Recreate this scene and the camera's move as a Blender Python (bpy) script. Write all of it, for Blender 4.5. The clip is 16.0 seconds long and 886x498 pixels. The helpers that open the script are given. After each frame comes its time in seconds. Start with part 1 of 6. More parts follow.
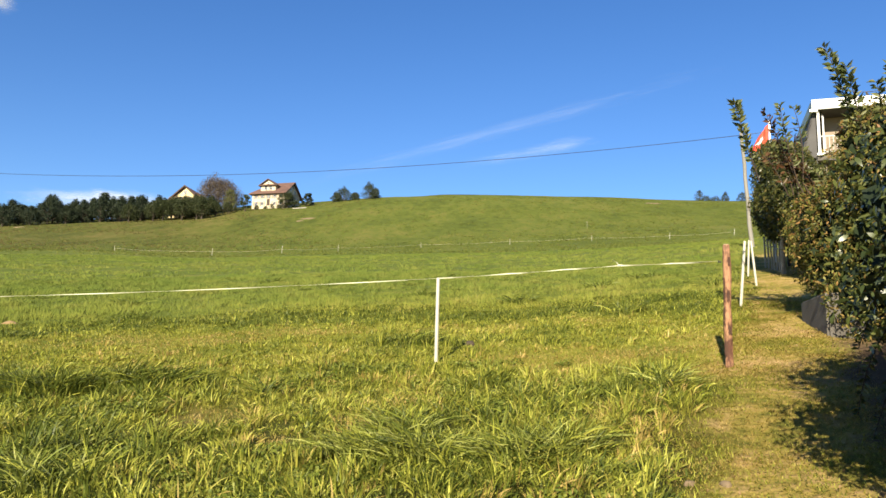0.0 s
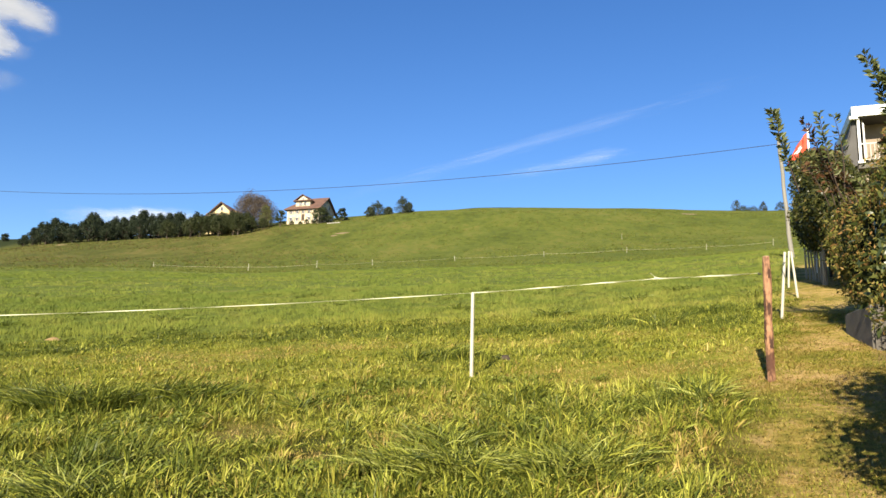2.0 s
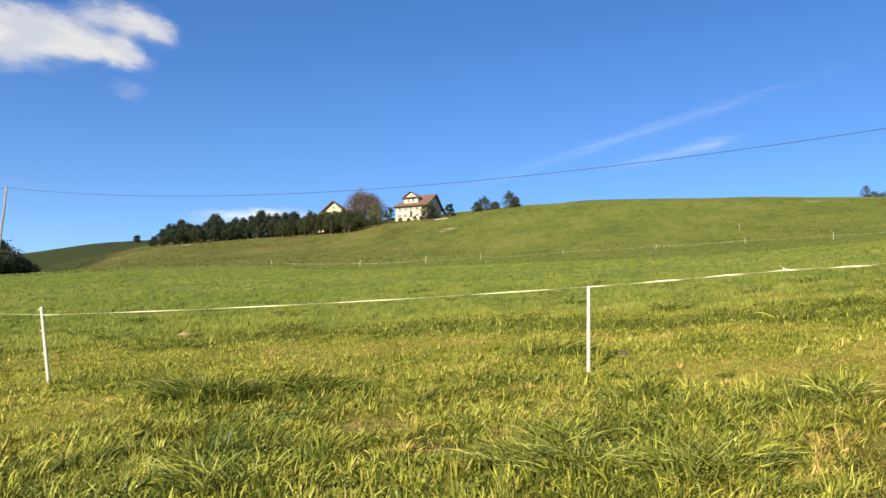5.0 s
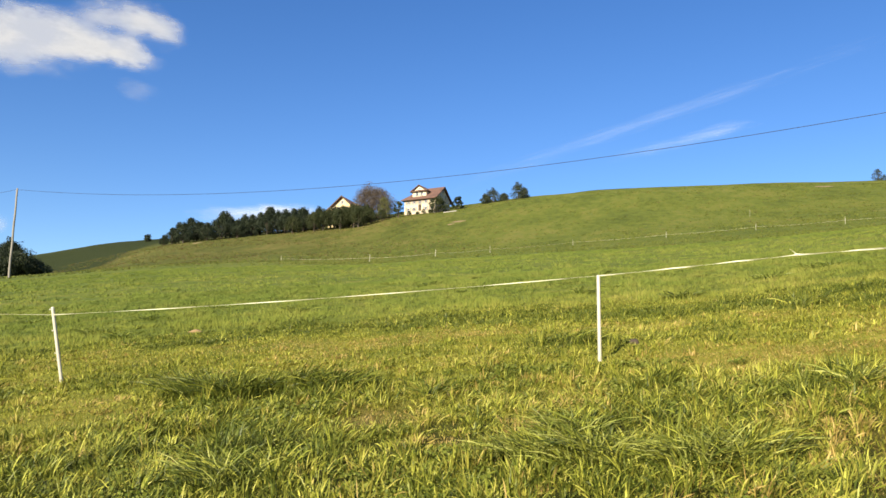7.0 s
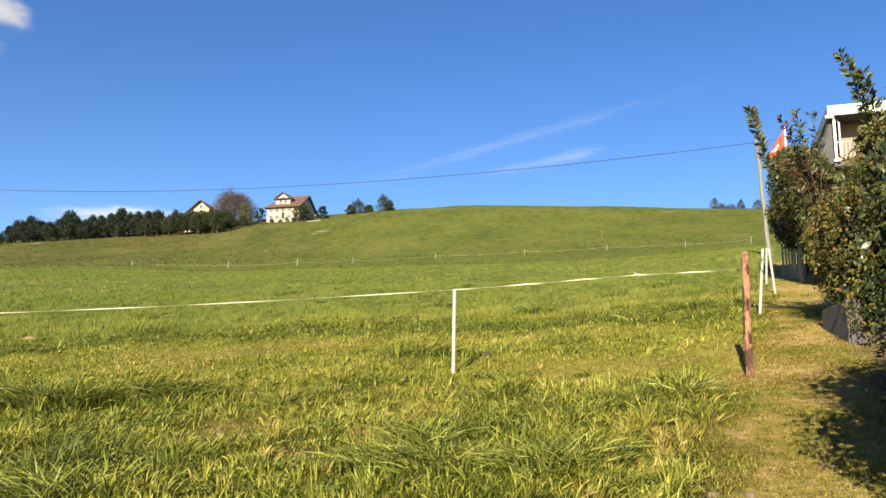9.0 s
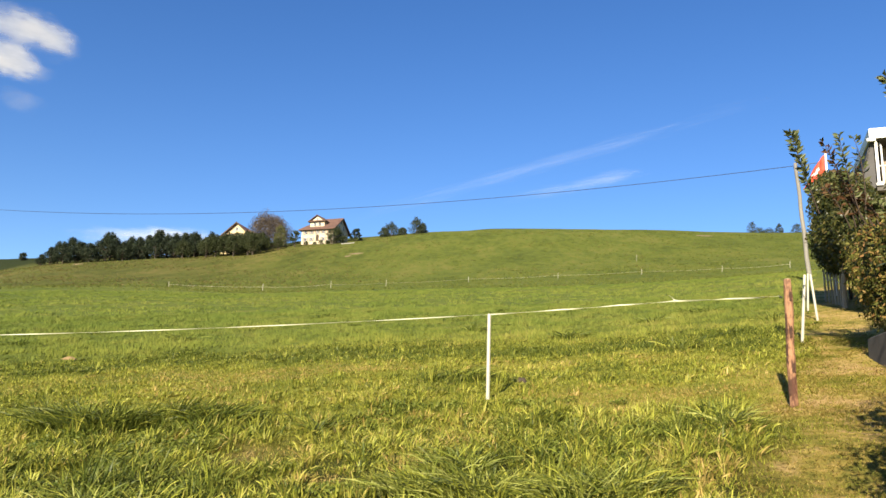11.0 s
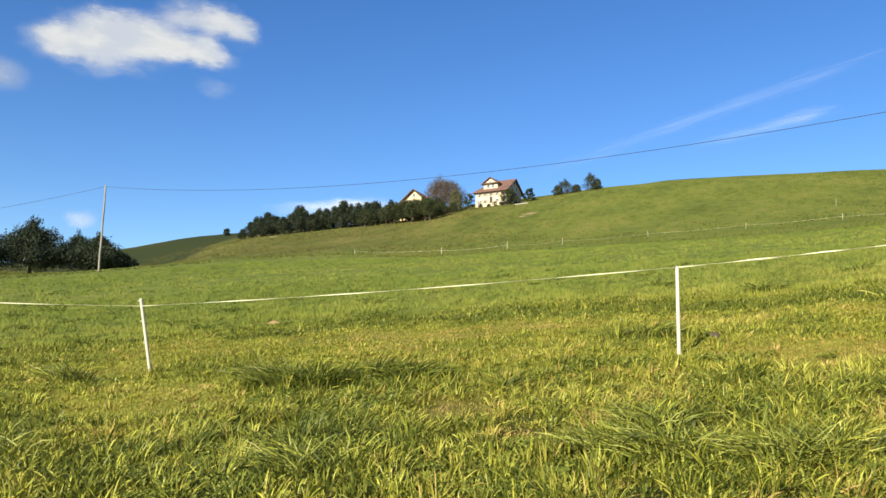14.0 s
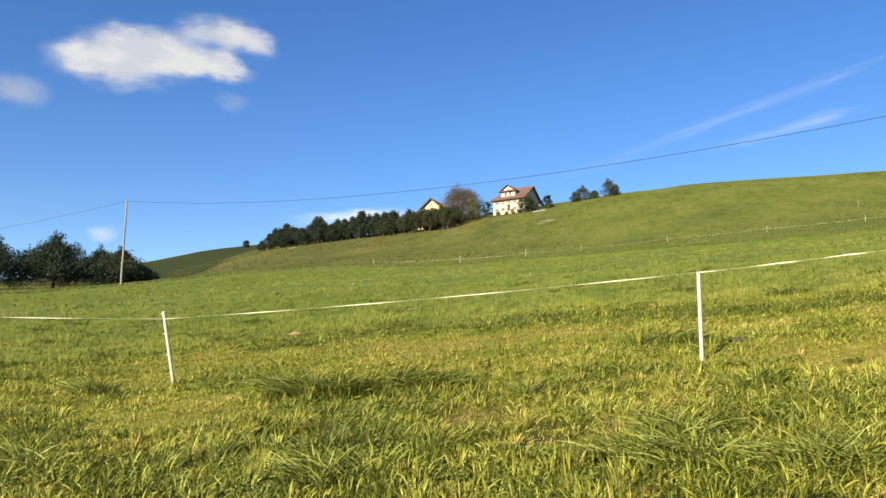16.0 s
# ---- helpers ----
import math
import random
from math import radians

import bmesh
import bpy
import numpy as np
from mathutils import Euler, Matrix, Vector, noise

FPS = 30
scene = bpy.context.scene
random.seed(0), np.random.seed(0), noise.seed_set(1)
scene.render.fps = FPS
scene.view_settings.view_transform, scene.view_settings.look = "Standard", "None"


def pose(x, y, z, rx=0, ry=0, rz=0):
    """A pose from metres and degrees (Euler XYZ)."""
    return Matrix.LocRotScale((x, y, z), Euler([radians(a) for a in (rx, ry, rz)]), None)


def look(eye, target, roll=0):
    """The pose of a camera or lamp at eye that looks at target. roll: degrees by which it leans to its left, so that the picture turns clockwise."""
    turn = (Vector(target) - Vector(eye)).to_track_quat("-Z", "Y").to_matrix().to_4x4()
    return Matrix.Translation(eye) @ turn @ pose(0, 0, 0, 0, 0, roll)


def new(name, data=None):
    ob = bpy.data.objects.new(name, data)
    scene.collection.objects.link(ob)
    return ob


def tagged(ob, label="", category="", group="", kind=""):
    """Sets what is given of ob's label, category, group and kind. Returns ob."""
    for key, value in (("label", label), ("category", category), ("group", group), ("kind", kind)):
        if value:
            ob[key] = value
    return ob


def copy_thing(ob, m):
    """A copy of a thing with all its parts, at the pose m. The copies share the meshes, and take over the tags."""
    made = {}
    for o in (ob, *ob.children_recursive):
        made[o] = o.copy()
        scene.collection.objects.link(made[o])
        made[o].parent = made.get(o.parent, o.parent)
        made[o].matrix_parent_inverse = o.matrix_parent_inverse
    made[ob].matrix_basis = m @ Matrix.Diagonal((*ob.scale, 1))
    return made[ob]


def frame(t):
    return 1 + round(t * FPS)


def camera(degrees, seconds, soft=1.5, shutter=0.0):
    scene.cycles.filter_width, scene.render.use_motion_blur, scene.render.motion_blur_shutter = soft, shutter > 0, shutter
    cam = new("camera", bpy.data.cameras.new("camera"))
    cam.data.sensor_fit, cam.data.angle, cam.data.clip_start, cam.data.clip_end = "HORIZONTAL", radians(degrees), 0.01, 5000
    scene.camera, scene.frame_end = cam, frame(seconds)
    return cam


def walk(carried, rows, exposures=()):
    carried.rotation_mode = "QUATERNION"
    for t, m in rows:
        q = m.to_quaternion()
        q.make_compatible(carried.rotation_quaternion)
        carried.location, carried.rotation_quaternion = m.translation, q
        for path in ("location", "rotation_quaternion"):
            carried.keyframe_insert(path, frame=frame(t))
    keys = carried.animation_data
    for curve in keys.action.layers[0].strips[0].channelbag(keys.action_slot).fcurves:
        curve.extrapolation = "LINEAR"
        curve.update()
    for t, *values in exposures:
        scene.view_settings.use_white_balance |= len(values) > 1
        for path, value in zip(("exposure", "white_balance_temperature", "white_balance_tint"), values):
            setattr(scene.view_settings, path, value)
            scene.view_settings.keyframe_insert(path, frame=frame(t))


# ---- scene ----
cam = camera(59.7, 16.0, soft=1.52)
# seconds, place, turn (x, y, z) in degrees
PATH = [
    (0, -0.003, -0.010, 1.596, 99.609, -1.442, -0.236),
    (0.5, 0.031, 0.005, 1.615, 100.123, 0.396, 0.410),
    (1, 0.016, 0.005, 1.606, 99.846, -0.090, 1.203),
    (1.5, -0.010, -0.005, 1.605, 100.336, -1.366, 2.639),
    (2, -0.011, -0.004, 1.610, 100.537, -1.325, 2.313),
    (2.5, -0.002, 0.005, 1.615, 100.681, -0.085, 2.200),
    (3, -0.002, -0.007, 1.617, 100.745, -0.120, 1.614),
    (3.5, -0.006, 0.014, 1.623, 101.139, -0.153, 1.183),
    (4, -0.045, 0.005, 1.617, 101.448, -1.007, 3.320),
    (4.5, -0.079, -0.013, 1.613, 100.491, -1.372, 7.784),
    (5, -0.083, 0.004, 1.609, 99.930, -1.835, 10.301),
    (5.2, -0.086, 0.033, 1.613, 99.557, -1.850, 10.822),
    (7.3, -0.067, 0.037, 1.597, 99.407, -0.557, 10.994),
    (7.5, -0.059, 0.025, 1.588, 99.734, -0.601, 9.673),
    (8, -0.044, -0.012, 1.589, 99.818, -0.757, 6.494),
    (8.5, -0.036, 0.000, 1.588, 99.413, -1.081, 4.088),
    (9, -0.021, -0.006, 1.597, 100.416, -0.990, 0.930),
    (9.2, -0.010, 0.007, 1.608, 101.217, -0.843, -0.106),
    (11.3, -0.046, 0.027, 1.619, 102.052, -1.817, 3.638),
    (11.5, -0.046, 0.027, 1.619, 101.802, -1.817, 3.888),
    (12, -0.075, 0.022, 1.601, 100.044, -1.930, 7.505),
    (12.5, -0.089, 0.014, 1.605, 99.280, -1.857, 12.791),
    (13, -0.085, 0.026, 1.605, 99.266, -1.362, 14.239),
    (13.5, -0.094, 0.023, 1.600, 99.139, -1.262, 15.387),
    (14, -0.106, 0.036, 1.597, 98.727, -1.344, 16.466),
    (14.5, -0.105, 0.043, 1.598, 98.598, -1.462, 16.760),
    (15, -0.095, 0.043, 1.604, 98.961, -1.266, 15.442),
    (15.5, -0.098, 0.021, 1.598, 99.590, -1.261, 15.526),
    (16, -0.112, 0.022, 1.599, 99.339, -0.672, 17.951),
]
walk(cam, [(t, pose(x, y, z, rx, ry, rz)) for t, x, y, z, rx, ry, rz in PATH], exposures=[(0.0, 1.28, 6780, 8.5), (4.5, 1.27, 6680, 9.5), (8.5, 1.26, 6780, 9.8), (12.0, 1.27, 6740, 10), (13.5, 1.27, 6620, 8), (15.0, 1.26, 6640, 5), (16.0, 1.27, 6680, 8.5)])

# ---- sky, sun ----
SUN_FROM, SUN_UP = 196.0, 25.0        # degrees: bearing of the sun (from +y to the right) and its height
world = bpy.data.worlds.new("sky")
scene.world = world
world.use_nodes = True
wn = world.node_tree
sky = wn.nodes.new("ShaderNodeTexSky")
sky.sky_type = "NISHITA"
sky.sun_disc = False
sky.sun_elevation = radians(SUN_UP)
sky.sun_rotation = radians(SUN_FROM)
sky.altitude = 600
sky.air_density, sky.dust_density, sky.ozone_density = 1.0, 0.3, 3.0
back = wn.nodes["Background"]
back.inputs["Strength"].default_value = 0.075
deep = wn.nodes.new("ShaderNodeHueSaturation")
deep.inputs["Hue"].default_value = 0.511
deep.inputs["Saturation"].default_value = 1.25
wn.links.new(sky.outputs[0], deep.inputs["Color"])
wn.links.new(deep.outputs[0], back.inputs["Color"])

sun_data = bpy.data.lights.new("sun", "SUN")
sun_data.energy, sun_data.angle, sun_data.color = 5.0, radians(0.5), (1.0, 0.9, 0.73)
sun = new("sun", sun_data)
sa, se = radians(SUN_FROM), radians(SUN_UP)
sun_dir = Vector((math.sin(sa) * math.cos(se), math.cos(sa) * math.cos(se), math.sin(se)))
sun.matrix_world = look(sun_dir * 100, (0, 0, 0))


# ---- small tools ----
def rnd(a, b):
    return random.uniform(a, b)


class Geo:
    """Collects corners and faces of one mesh."""

    def __init__(self):
        self.v, self.f = [], []

    def add(self, verts, faces):
        k = len(self.v)
        self.v.extend([tuple(p) for p in verts])
        self.f.extend([tuple(i + k for i in f) for f in faces])

    def box(self, x0, y0, z0, x1, y1, z1, m=None):
        p = [Vector(c) for c in ((x0, y0, z0), (x1, y0, z0), (x1, y1, z0), (x0, y1, z0), (x0, y0, z1), (x1, y0, z1), (x1, y1, z1), (x0, y1, z1))]
        if m is not None:
            p = [m @ q for q in p]
        self.add(p, [(0, 3, 2, 1), (4, 5, 6, 7), (0, 1, 5, 4), (1, 2, 6, 5), (2, 3, 7, 6), (3, 0, 4, 7)])

    def tube(self, pts, radii, n=8, rough=0.0, cap=True):
        pts = [Vector(p) for p in pts]
        if not isinstance(radii, (list, tuple)):
            radii = [radii] * len(pts)
        rings = []
        side = Vector((1, 0.13, 0.07))
        for i, p in enumerate(pts):
            d = (pts[min(i + 1, len(pts) - 1)] - pts[max(i - 1, 0)]).normalized()
            u = (side - d * side.dot(d))
            if u.length < 0.05:
                u = Vector((0, 1, 0)) - d * d.y
            u.normalize()
            w = d.cross(u)
            side = u
            rings.append([p + (u * math.cos(2 * math.pi * k / n) + w * math.sin(2 * math.pi * k / n)) * radii[i] * (1 + rnd(-rough, rough)) for k in range(n)])
        verts = [q for r in rings for q in r]
        faces = []
        for i in range(len(pts) - 1):
            for k in range(n):
                a, b = i * n + k, i * n + (k + 1) % n
                faces.append((a, b, b + n, a + n))
        if cap:
            faces.append(tuple(range(n - 1, -1, -1)))
            faces.append(tuple((len(pts) - 1) * n + k for k in range(n)))
        self.add(verts, faces)

    def poly(self, *pts):
        self.add(pts, [tuple(range(len(pts)))])

    def slab(self, pts, off):
        """A flat plate: the outline pts, made thick by the vector off."""
        n = len(pts)
        o = Vector(off)
        low = [Vector(p) for p in pts]
        self.add(low + [p + o for p in low], [tuple(range(n - 1, -1, -1)), tuple(range(n, 2 * n))] + [(k, (k + 1) % n, n + (k + 1) % n, n + k) for k in range(n)])

    def mesh(self, name, smooth=False):
        me = bpy.data.meshes.new(name)
        me.from_pydata(self.v, [], self.f)
        if smooth:
            me.polygons.foreach_set("use_smooth", [True] * len(me.polygons))
        me.update()
        return me


def arrays_mesh(name, verts, quads=None, tris=None, smooth=False):
    """A mesh from numpy arrays of corners, quads and triangles."""
    me = bpy.data.meshes.new(name)
    verts = np.asarray(verts, dtype=np.float32)
    quads = np.zeros((0, 4), np.int32) if quads is None else np.asarray(quads, np.int32)
    tris = np.zeros((0, 3), np.int32) if tris is None else np.asarray(tris, np.int32)
    nq, nt = len(quads), len(tris)
    me.vertices.add(len(verts))
    me.vertices.foreach_set("co", verts.ravel())
    me.loops.add(nq * 4 + nt * 3)
    me.loops.foreach_set("vertex_index", np.concatenate([quads.ravel(), tris.ravel()]).astype(np.int32))
    me.polygons.add(nq + nt)
    starts = np.concatenate([np.arange(nq) * 4, nq * 4 + np.arange(nt) * 3]).astype(np.int32)
    me.polygons.foreach_set("loop_start", starts)
    if smooth:
        me.polygons.foreach_set("use_smooth", np.ones(nq + nt, dtype=bool))
    me.update(calc_edges=True)
    return me


def part(name, geo, material, parent, label="", smooth=False, at=None):
    me = geo.mesh(name, smooth) if isinstance(geo, Geo) else geo
    if material is not None and not me.materials:
        me.materials.append(material)
    ob = new(name, me)
    ob.parent = parent
    if at is not None:
        ob.matrix_basis = at
    if label:
        ob["label"] = label
    return ob


def thing(name, m, label, category, group="", kind=""):
    ob = new(name)
    ob.empty_display_size = 0.2
    ob.matrix_basis = m
    return tagged(ob, label, category, group, kind)


# ---- materials ----
def nodes_of(name):
    m = bpy.data.materials.new(name)
    m.use_nodes = True
    return m, m.node_tree, m.node_tree.nodes["Principled BSDF"]


def ramp(nt, fac, stops):
    r = nt.nodes.new("ShaderNodeValToRGB")
    el = r.color_ramp.elements
    while len(el) < len(stops):
        el.new(0.5)
    for e, (p, c) in zip(el, stops):
        e.position, e.color = p, (*c, 1)
    nt.links.new(fac, r.inputs[0])
    return r.outputs[0]


def noise_of(nt, coord, scale, detail=3.0, rough=0.55):
    n = nt.nodes.new("ShaderNodeTexNoise")
    n.inputs["Scale"].default_value, n.inputs["Detail"].default_value, n.inputs["Roughness"].default_value = scale, detail, rough
    if coord is not None:
        nt.links.new(coord, n.inputs["Vector"])
    return n.outputs["Fac"]


def math_of(nt, op, a, b=None, c=None, clamp=False):
    n = nt.nodes.new("ShaderNodeMath")
    n.operation, n.use_clamp = op, clamp
    for i, s in enumerate((a, b, c)):
        if s is None:
            continue
        if isinstance(s, (int, float)):
            n.inputs[i].default_value = s
        else:
            nt.links.new(s, n.inputs[i])
    return n.outputs[0]


def mix_of(nt, fac, a, b, blend="MIX"):
    n = nt.nodes.new("ShaderNodeMix")
    n.data_type, n.blend_type = "RGBA", blend
    for key, s in (("Factor", fac), ("A", a), ("B", b)):
        sock = [q for q in n.inputs if q.name == key and (q.type == "VALUE" if key == "Factor" else q.type == "RGBA")][0]
        if isinstance(s, (int, float)):
            sock.default_value = s
        elif isinstance(s, tuple):
            sock.default_value = (*s, 1)
        else:
            nt.links.new(s, sock)
    return [q for q in n.outputs if q.type == "RGBA"][0]


def map_of(nt, value, a, b, lo=0.0, hi=1.0):
    n = nt.nodes.new("ShaderNodeMapRange")
    n.interpolation_type = "SMOOTHSTEP"
    nt.links.new(value, n.inputs[0])
    for i, q in enumerate((a, b, lo, hi)):
        n.inputs[i + 1].default_value = q
    return n.outputs[0]


def coords(nt, which="Object"):
    return nt.nodes.new("ShaderNodeTexCoord").outputs[which]


def bump_of(nt, bsdf, height, strength=0.4, distance=0.01):
    b = nt.nodes.new("ShaderNodeBump")
    b.inputs["Strength"].default_value, b.inputs["Distance"].default_value = strength, distance
    nt.links.new(height, b.inputs["Height"])
    nt.links.new(b.outputs[0], bsdf.inputs["Normal"])


def surface(name, c1, c2, scale=6.0, fine=60.0, rough=0.7, bump=0.3, dist=0.01, stain=None, metal=0.0, stretch=None, span=(0.35, 0.65)):
    """A worn surface: two tones mixed by noise at two sizes, with relief; stain: a third tone in patches."""
    m, nt, b = nodes_of(name)
    co = coords(nt)
    if stretch:
        mp = nt.nodes.new("ShaderNodeMapping")
        mp.inputs["Scale"].default_value = stretch
        nt.links.new(co, mp.inputs[0])
        co = mp.outputs[0]
    n1, n2 = noise_of(nt, co, scale), noise_of(nt, co, fine, 4)
    f = math_of(nt, "ADD", math_of(nt, "MULTIPLY", n1, 0.6), math_of(nt, "MULTIPLY", n2, 0.4))
    col = ramp(nt, f, [(span[0], c1), (span[1], c2)])
    if stain:
        col = mix_of(nt, map_of(nt, noise_of(nt, co, scale * 0.45, 5, 0.7), 0.52, 0.68), col, stain)
    nt.links.new(col, b.inputs["Base Color"])
    b.inputs["Roughness"].default_value, b.inputs["Metallic"].default_value = rough, metal
    bump_of(nt, b, f, bump, dist)
    return m


def leafy(name, stops, patch=0.6, gloss=0.55, through_light=0.25, stretch=1.0, spec=0.2):
    """Foliage: every leaf has its own tone, with slower drift over the crown."""
    m, nt, b = nodes_of(name)
    rand = nt.nodes.new("ShaderNodeNewGeometry").outputs["Random Per Island"]
    drift = noise_of(nt, coords(nt), patch, 3)
    f = math_of(nt, "ADD", math_of(nt, "MULTIPLY", rand, 0.6), math_of(nt, "MULTIPLY", drift, 0.55 * stretch))
    col = ramp(nt, f, stops)
    nt.links.new(col, b.inputs["Base Color"])
    b.inputs["Roughness"].default_value = gloss
    b.inputs["Specular IOR Level"].default_value = spec
    tr = nt.nodes.new("ShaderNodeBsdfTranslucent")
    nt.links.new(col, tr.inputs[0])
    mx = nt.nodes.new("ShaderNodeMixShader")
    mx.inputs[0].default_value = through_light
    nt.links.new(b.outputs[0], mx.inputs[1])
    nt.links.new(tr.outputs[0], mx.inputs[2])
    nt.links.new(mx.outputs[0], nt.nodes["Material Output"].inputs[0])
    return m


def meadow_tone(nt, blades):
    """Colour of the meadow by place: lush, yellowish and dry patches, the trodden path beside the hedge."""
    co = coords(nt)
    sep = nt.nodes.new("ShaderNodeSeparateXYZ")
    nt.links.new(co, sep.inputs[0])
    x, y = sep.outputs[0], sep.outputs[1]
    big, mid, small, wide = noise_of(nt, co, 0.42, 3), noise_of(nt, co, 1.5, 4, 0.6), noise_of(nt, co, 9.0, 4, 0.65), noise_of(nt, co, 0.035, 4, 0.6)
    r = nt.nodes.new("ShaderNodeVectorMath")
    r.operation = "LENGTH"
    nt.links.new(co, r.inputs[0])
    dist = r.outputs["Value"]
    lush, fresh, dry = (0.135, 0.153, 0.022), (0.238, 0.234, 0.0319), (0.327, 0.252, 0.0745)
    f = math_of(nt, "ADD", math_of(nt, "MULTIPLY", big, 0.6), math_of(nt, "MULTIPLY", mid, 0.4))
    f = math_of(nt, "MULTIPLY_ADD", f, 1.35, -0.175)
    if blades:
        rand = nt.nodes.new("ShaderNodeNewGeometry").outputs["Random Per Island"]
        f = math_of(nt, "ADD", f, math_of(nt, "ADD", math_of(nt, "MULTIPLY_ADD", rand, 0.32, -0.16), math_of(nt, "MULTIPLY_ADD", small, 0.24, -0.12)))
    else:
        f = math_of(nt, "ADD", f, math_of(nt, "MULTIPLY_ADD", small, 0.5, -0.25))
    # a worn, drier belt along the fence
    belt = math_of(nt, "MULTIPLY", map_of(nt, dist, 6.6, 8.6), map_of(nt, dist, 14, 10))
    f = math_of(nt, "ADD", f, math_of(nt, "ADD", math_of(nt, "MULTIPLY_ADD", belt, 0.03, -0.03), map_of(nt, x, 0.5, -3.0, 0.0, -0.085)))
    near = ramp(nt, f, [(0.34, lush), (0.52, fresh), (0.72, dry)])
    # farther up: evener green, then grazed olive slope
    far = ramp(nt, math_of(nt, "ADD", math_of(nt, "MULTIPLY", wide, 0.3), math_of(nt, "ADD", math_of(nt, "MULTIPLY", mid, 0.4), math_of(nt, "MULTIPLY", noise_of(nt, co, 0.6, 3, 0.6), 0.3))), [(0.4, (0.072, 0.105, 0.017)), (0.5, (0.112, 0.143, 0.023)), (0.62, (0.17, 0.175, 0.036))])
    col = mix_of(nt, map_of(nt, dist, 9, 22), near, far)
    # grazed hillside: mottled at several sizes, with low terraces along the slope
    along = nt.nodes.new("ShaderNodeMapping")
    along.inputs["Scale"].default_value = (1.0, 0.2, 1.0)
    along.inputs["Rotation"].default_value = (0, 0, 0.12)
    nt.links.new(co, along.inputs[0])
    run = along.outputs[0]
    mott = math_of(nt, "ADD", math_of(nt, "MULTIPLY", noise_of(nt, run, 0.075, 4, 0.6), 0.45), math_of(nt, "MULTIPLY", noise_of(nt, run, 0.45, 5, 0.75), 0.55))
    hill = ramp(nt, mott, [(0.38, (0.066, 0.086, 0.013)), (0.5, (0.114, 0.138, 0.021)), (0.62, (0.168, 0.162, 0.036))])
    # the drier, browner flank below the row of trees
    flank = math_of(nt, "MULTIPLY", map_of(nt, math_of(nt, "MULTIPLY_ADD", noise_of(nt, co, 0.05, 4, 0.6), 30, x), 5, -75), map_of(nt, y, 95, 150))
    hill = mix_of(nt, math_of(nt, "MULTIPLY", flank, 0.9), hill, ramp(nt, mott, [(0.38, (0.046, 0.054, 0.012)), (0.5, (0.092, 0.098, 0.02)), (0.62, (0.155, 0.125, 0.04))]))
    col = mix_of(nt, map_of(nt, dist, 72, 135), col, hill)
    # shade on the pasture of the hill beyond, painted as a darker colour
    side = math_of(nt, "DIVIDE", x, math_of(nt, "MAXIMUM", y, 1.0))
    start = math_of(nt, "ADD", map_of(nt, side, -0.62, -0.76, 272, 150), math_of(nt, "MULTIPLY_ADD", noise_of(nt, co, 0.03, 4, 0.6), 50, -25))
    rough = mix_of(nt, noise_of(nt, co, 0.02, 5, 0.6), (0.016, 0.025, 0.005), (0.034, 0.042, 0.009))
    # lit strip along its ridge, painted as a lighter colour
    rough = mix_of(nt, map_of(nt, math_of(nt, "MULTIPLY_ADD", noise_of(nt, co, 0.012, 3, 0.5), 120, dist), 425, 465), rough, (0.075, 0.082, 0.018))
    col = mix_of(nt, map_of(nt, math_of(nt, "SUBTRACT", dist, start), 0, 34), col, rough)
    # path of short dry turf
    d = math_of(nt, "ADD", math_of(nt, "MULTIPLY_ADD", y, -0.43, x), 0.53)
    d = math_of(nt, "ADD", d, math_of(nt, "MULTIPLY_ADD", mid, 1.2, -0.6))
    on = math_of(nt, "MULTIPLY", map_of(nt, d, -0.25, 0.45), map_of(nt, dist, 34, 24))
    turf = ramp(nt, math_of(nt, "ADD", math_of(nt, "MULTIPLY", mid, 0.55), math_of(nt, "MULTIPLY", small, 0.45)), [(0.4, (0.13, 0.125, 0.024)), (0.5, (0.28, 0.212, 0.052)), (0.62, (0.42, 0.285, 0.125))])
    # worn ring round the wooden post
    px, py = math_of(nt, "SUBTRACT", x, 2.78), math_of(nt, "MULTIPLY", math_of(nt, "SUBTRACT", y, 7.45), 0.7)
    ring = math_of(nt, "SQRT", math_of(nt, "ADD", math_of(nt, "MULTIPLY", px, px), math_of(nt, "MULTIPLY", py, py)))
    on = math_of(nt, "MAXIMUM", on, map_of(nt, math_of(nt, "ADD", ring, math_of(nt, "MULTIPLY_ADD", small, 0.6, -0.3)), 0.55, 0.2))
    col = mix_of(nt, on, col, turf)
    # bare soil and old leaves along the foot of the hedges, darkened for their shade
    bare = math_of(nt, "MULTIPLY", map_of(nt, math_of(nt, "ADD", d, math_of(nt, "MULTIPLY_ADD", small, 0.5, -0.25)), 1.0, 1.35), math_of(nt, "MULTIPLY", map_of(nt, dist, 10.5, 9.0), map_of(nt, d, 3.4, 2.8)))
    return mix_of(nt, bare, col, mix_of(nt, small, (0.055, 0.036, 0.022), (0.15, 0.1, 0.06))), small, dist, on


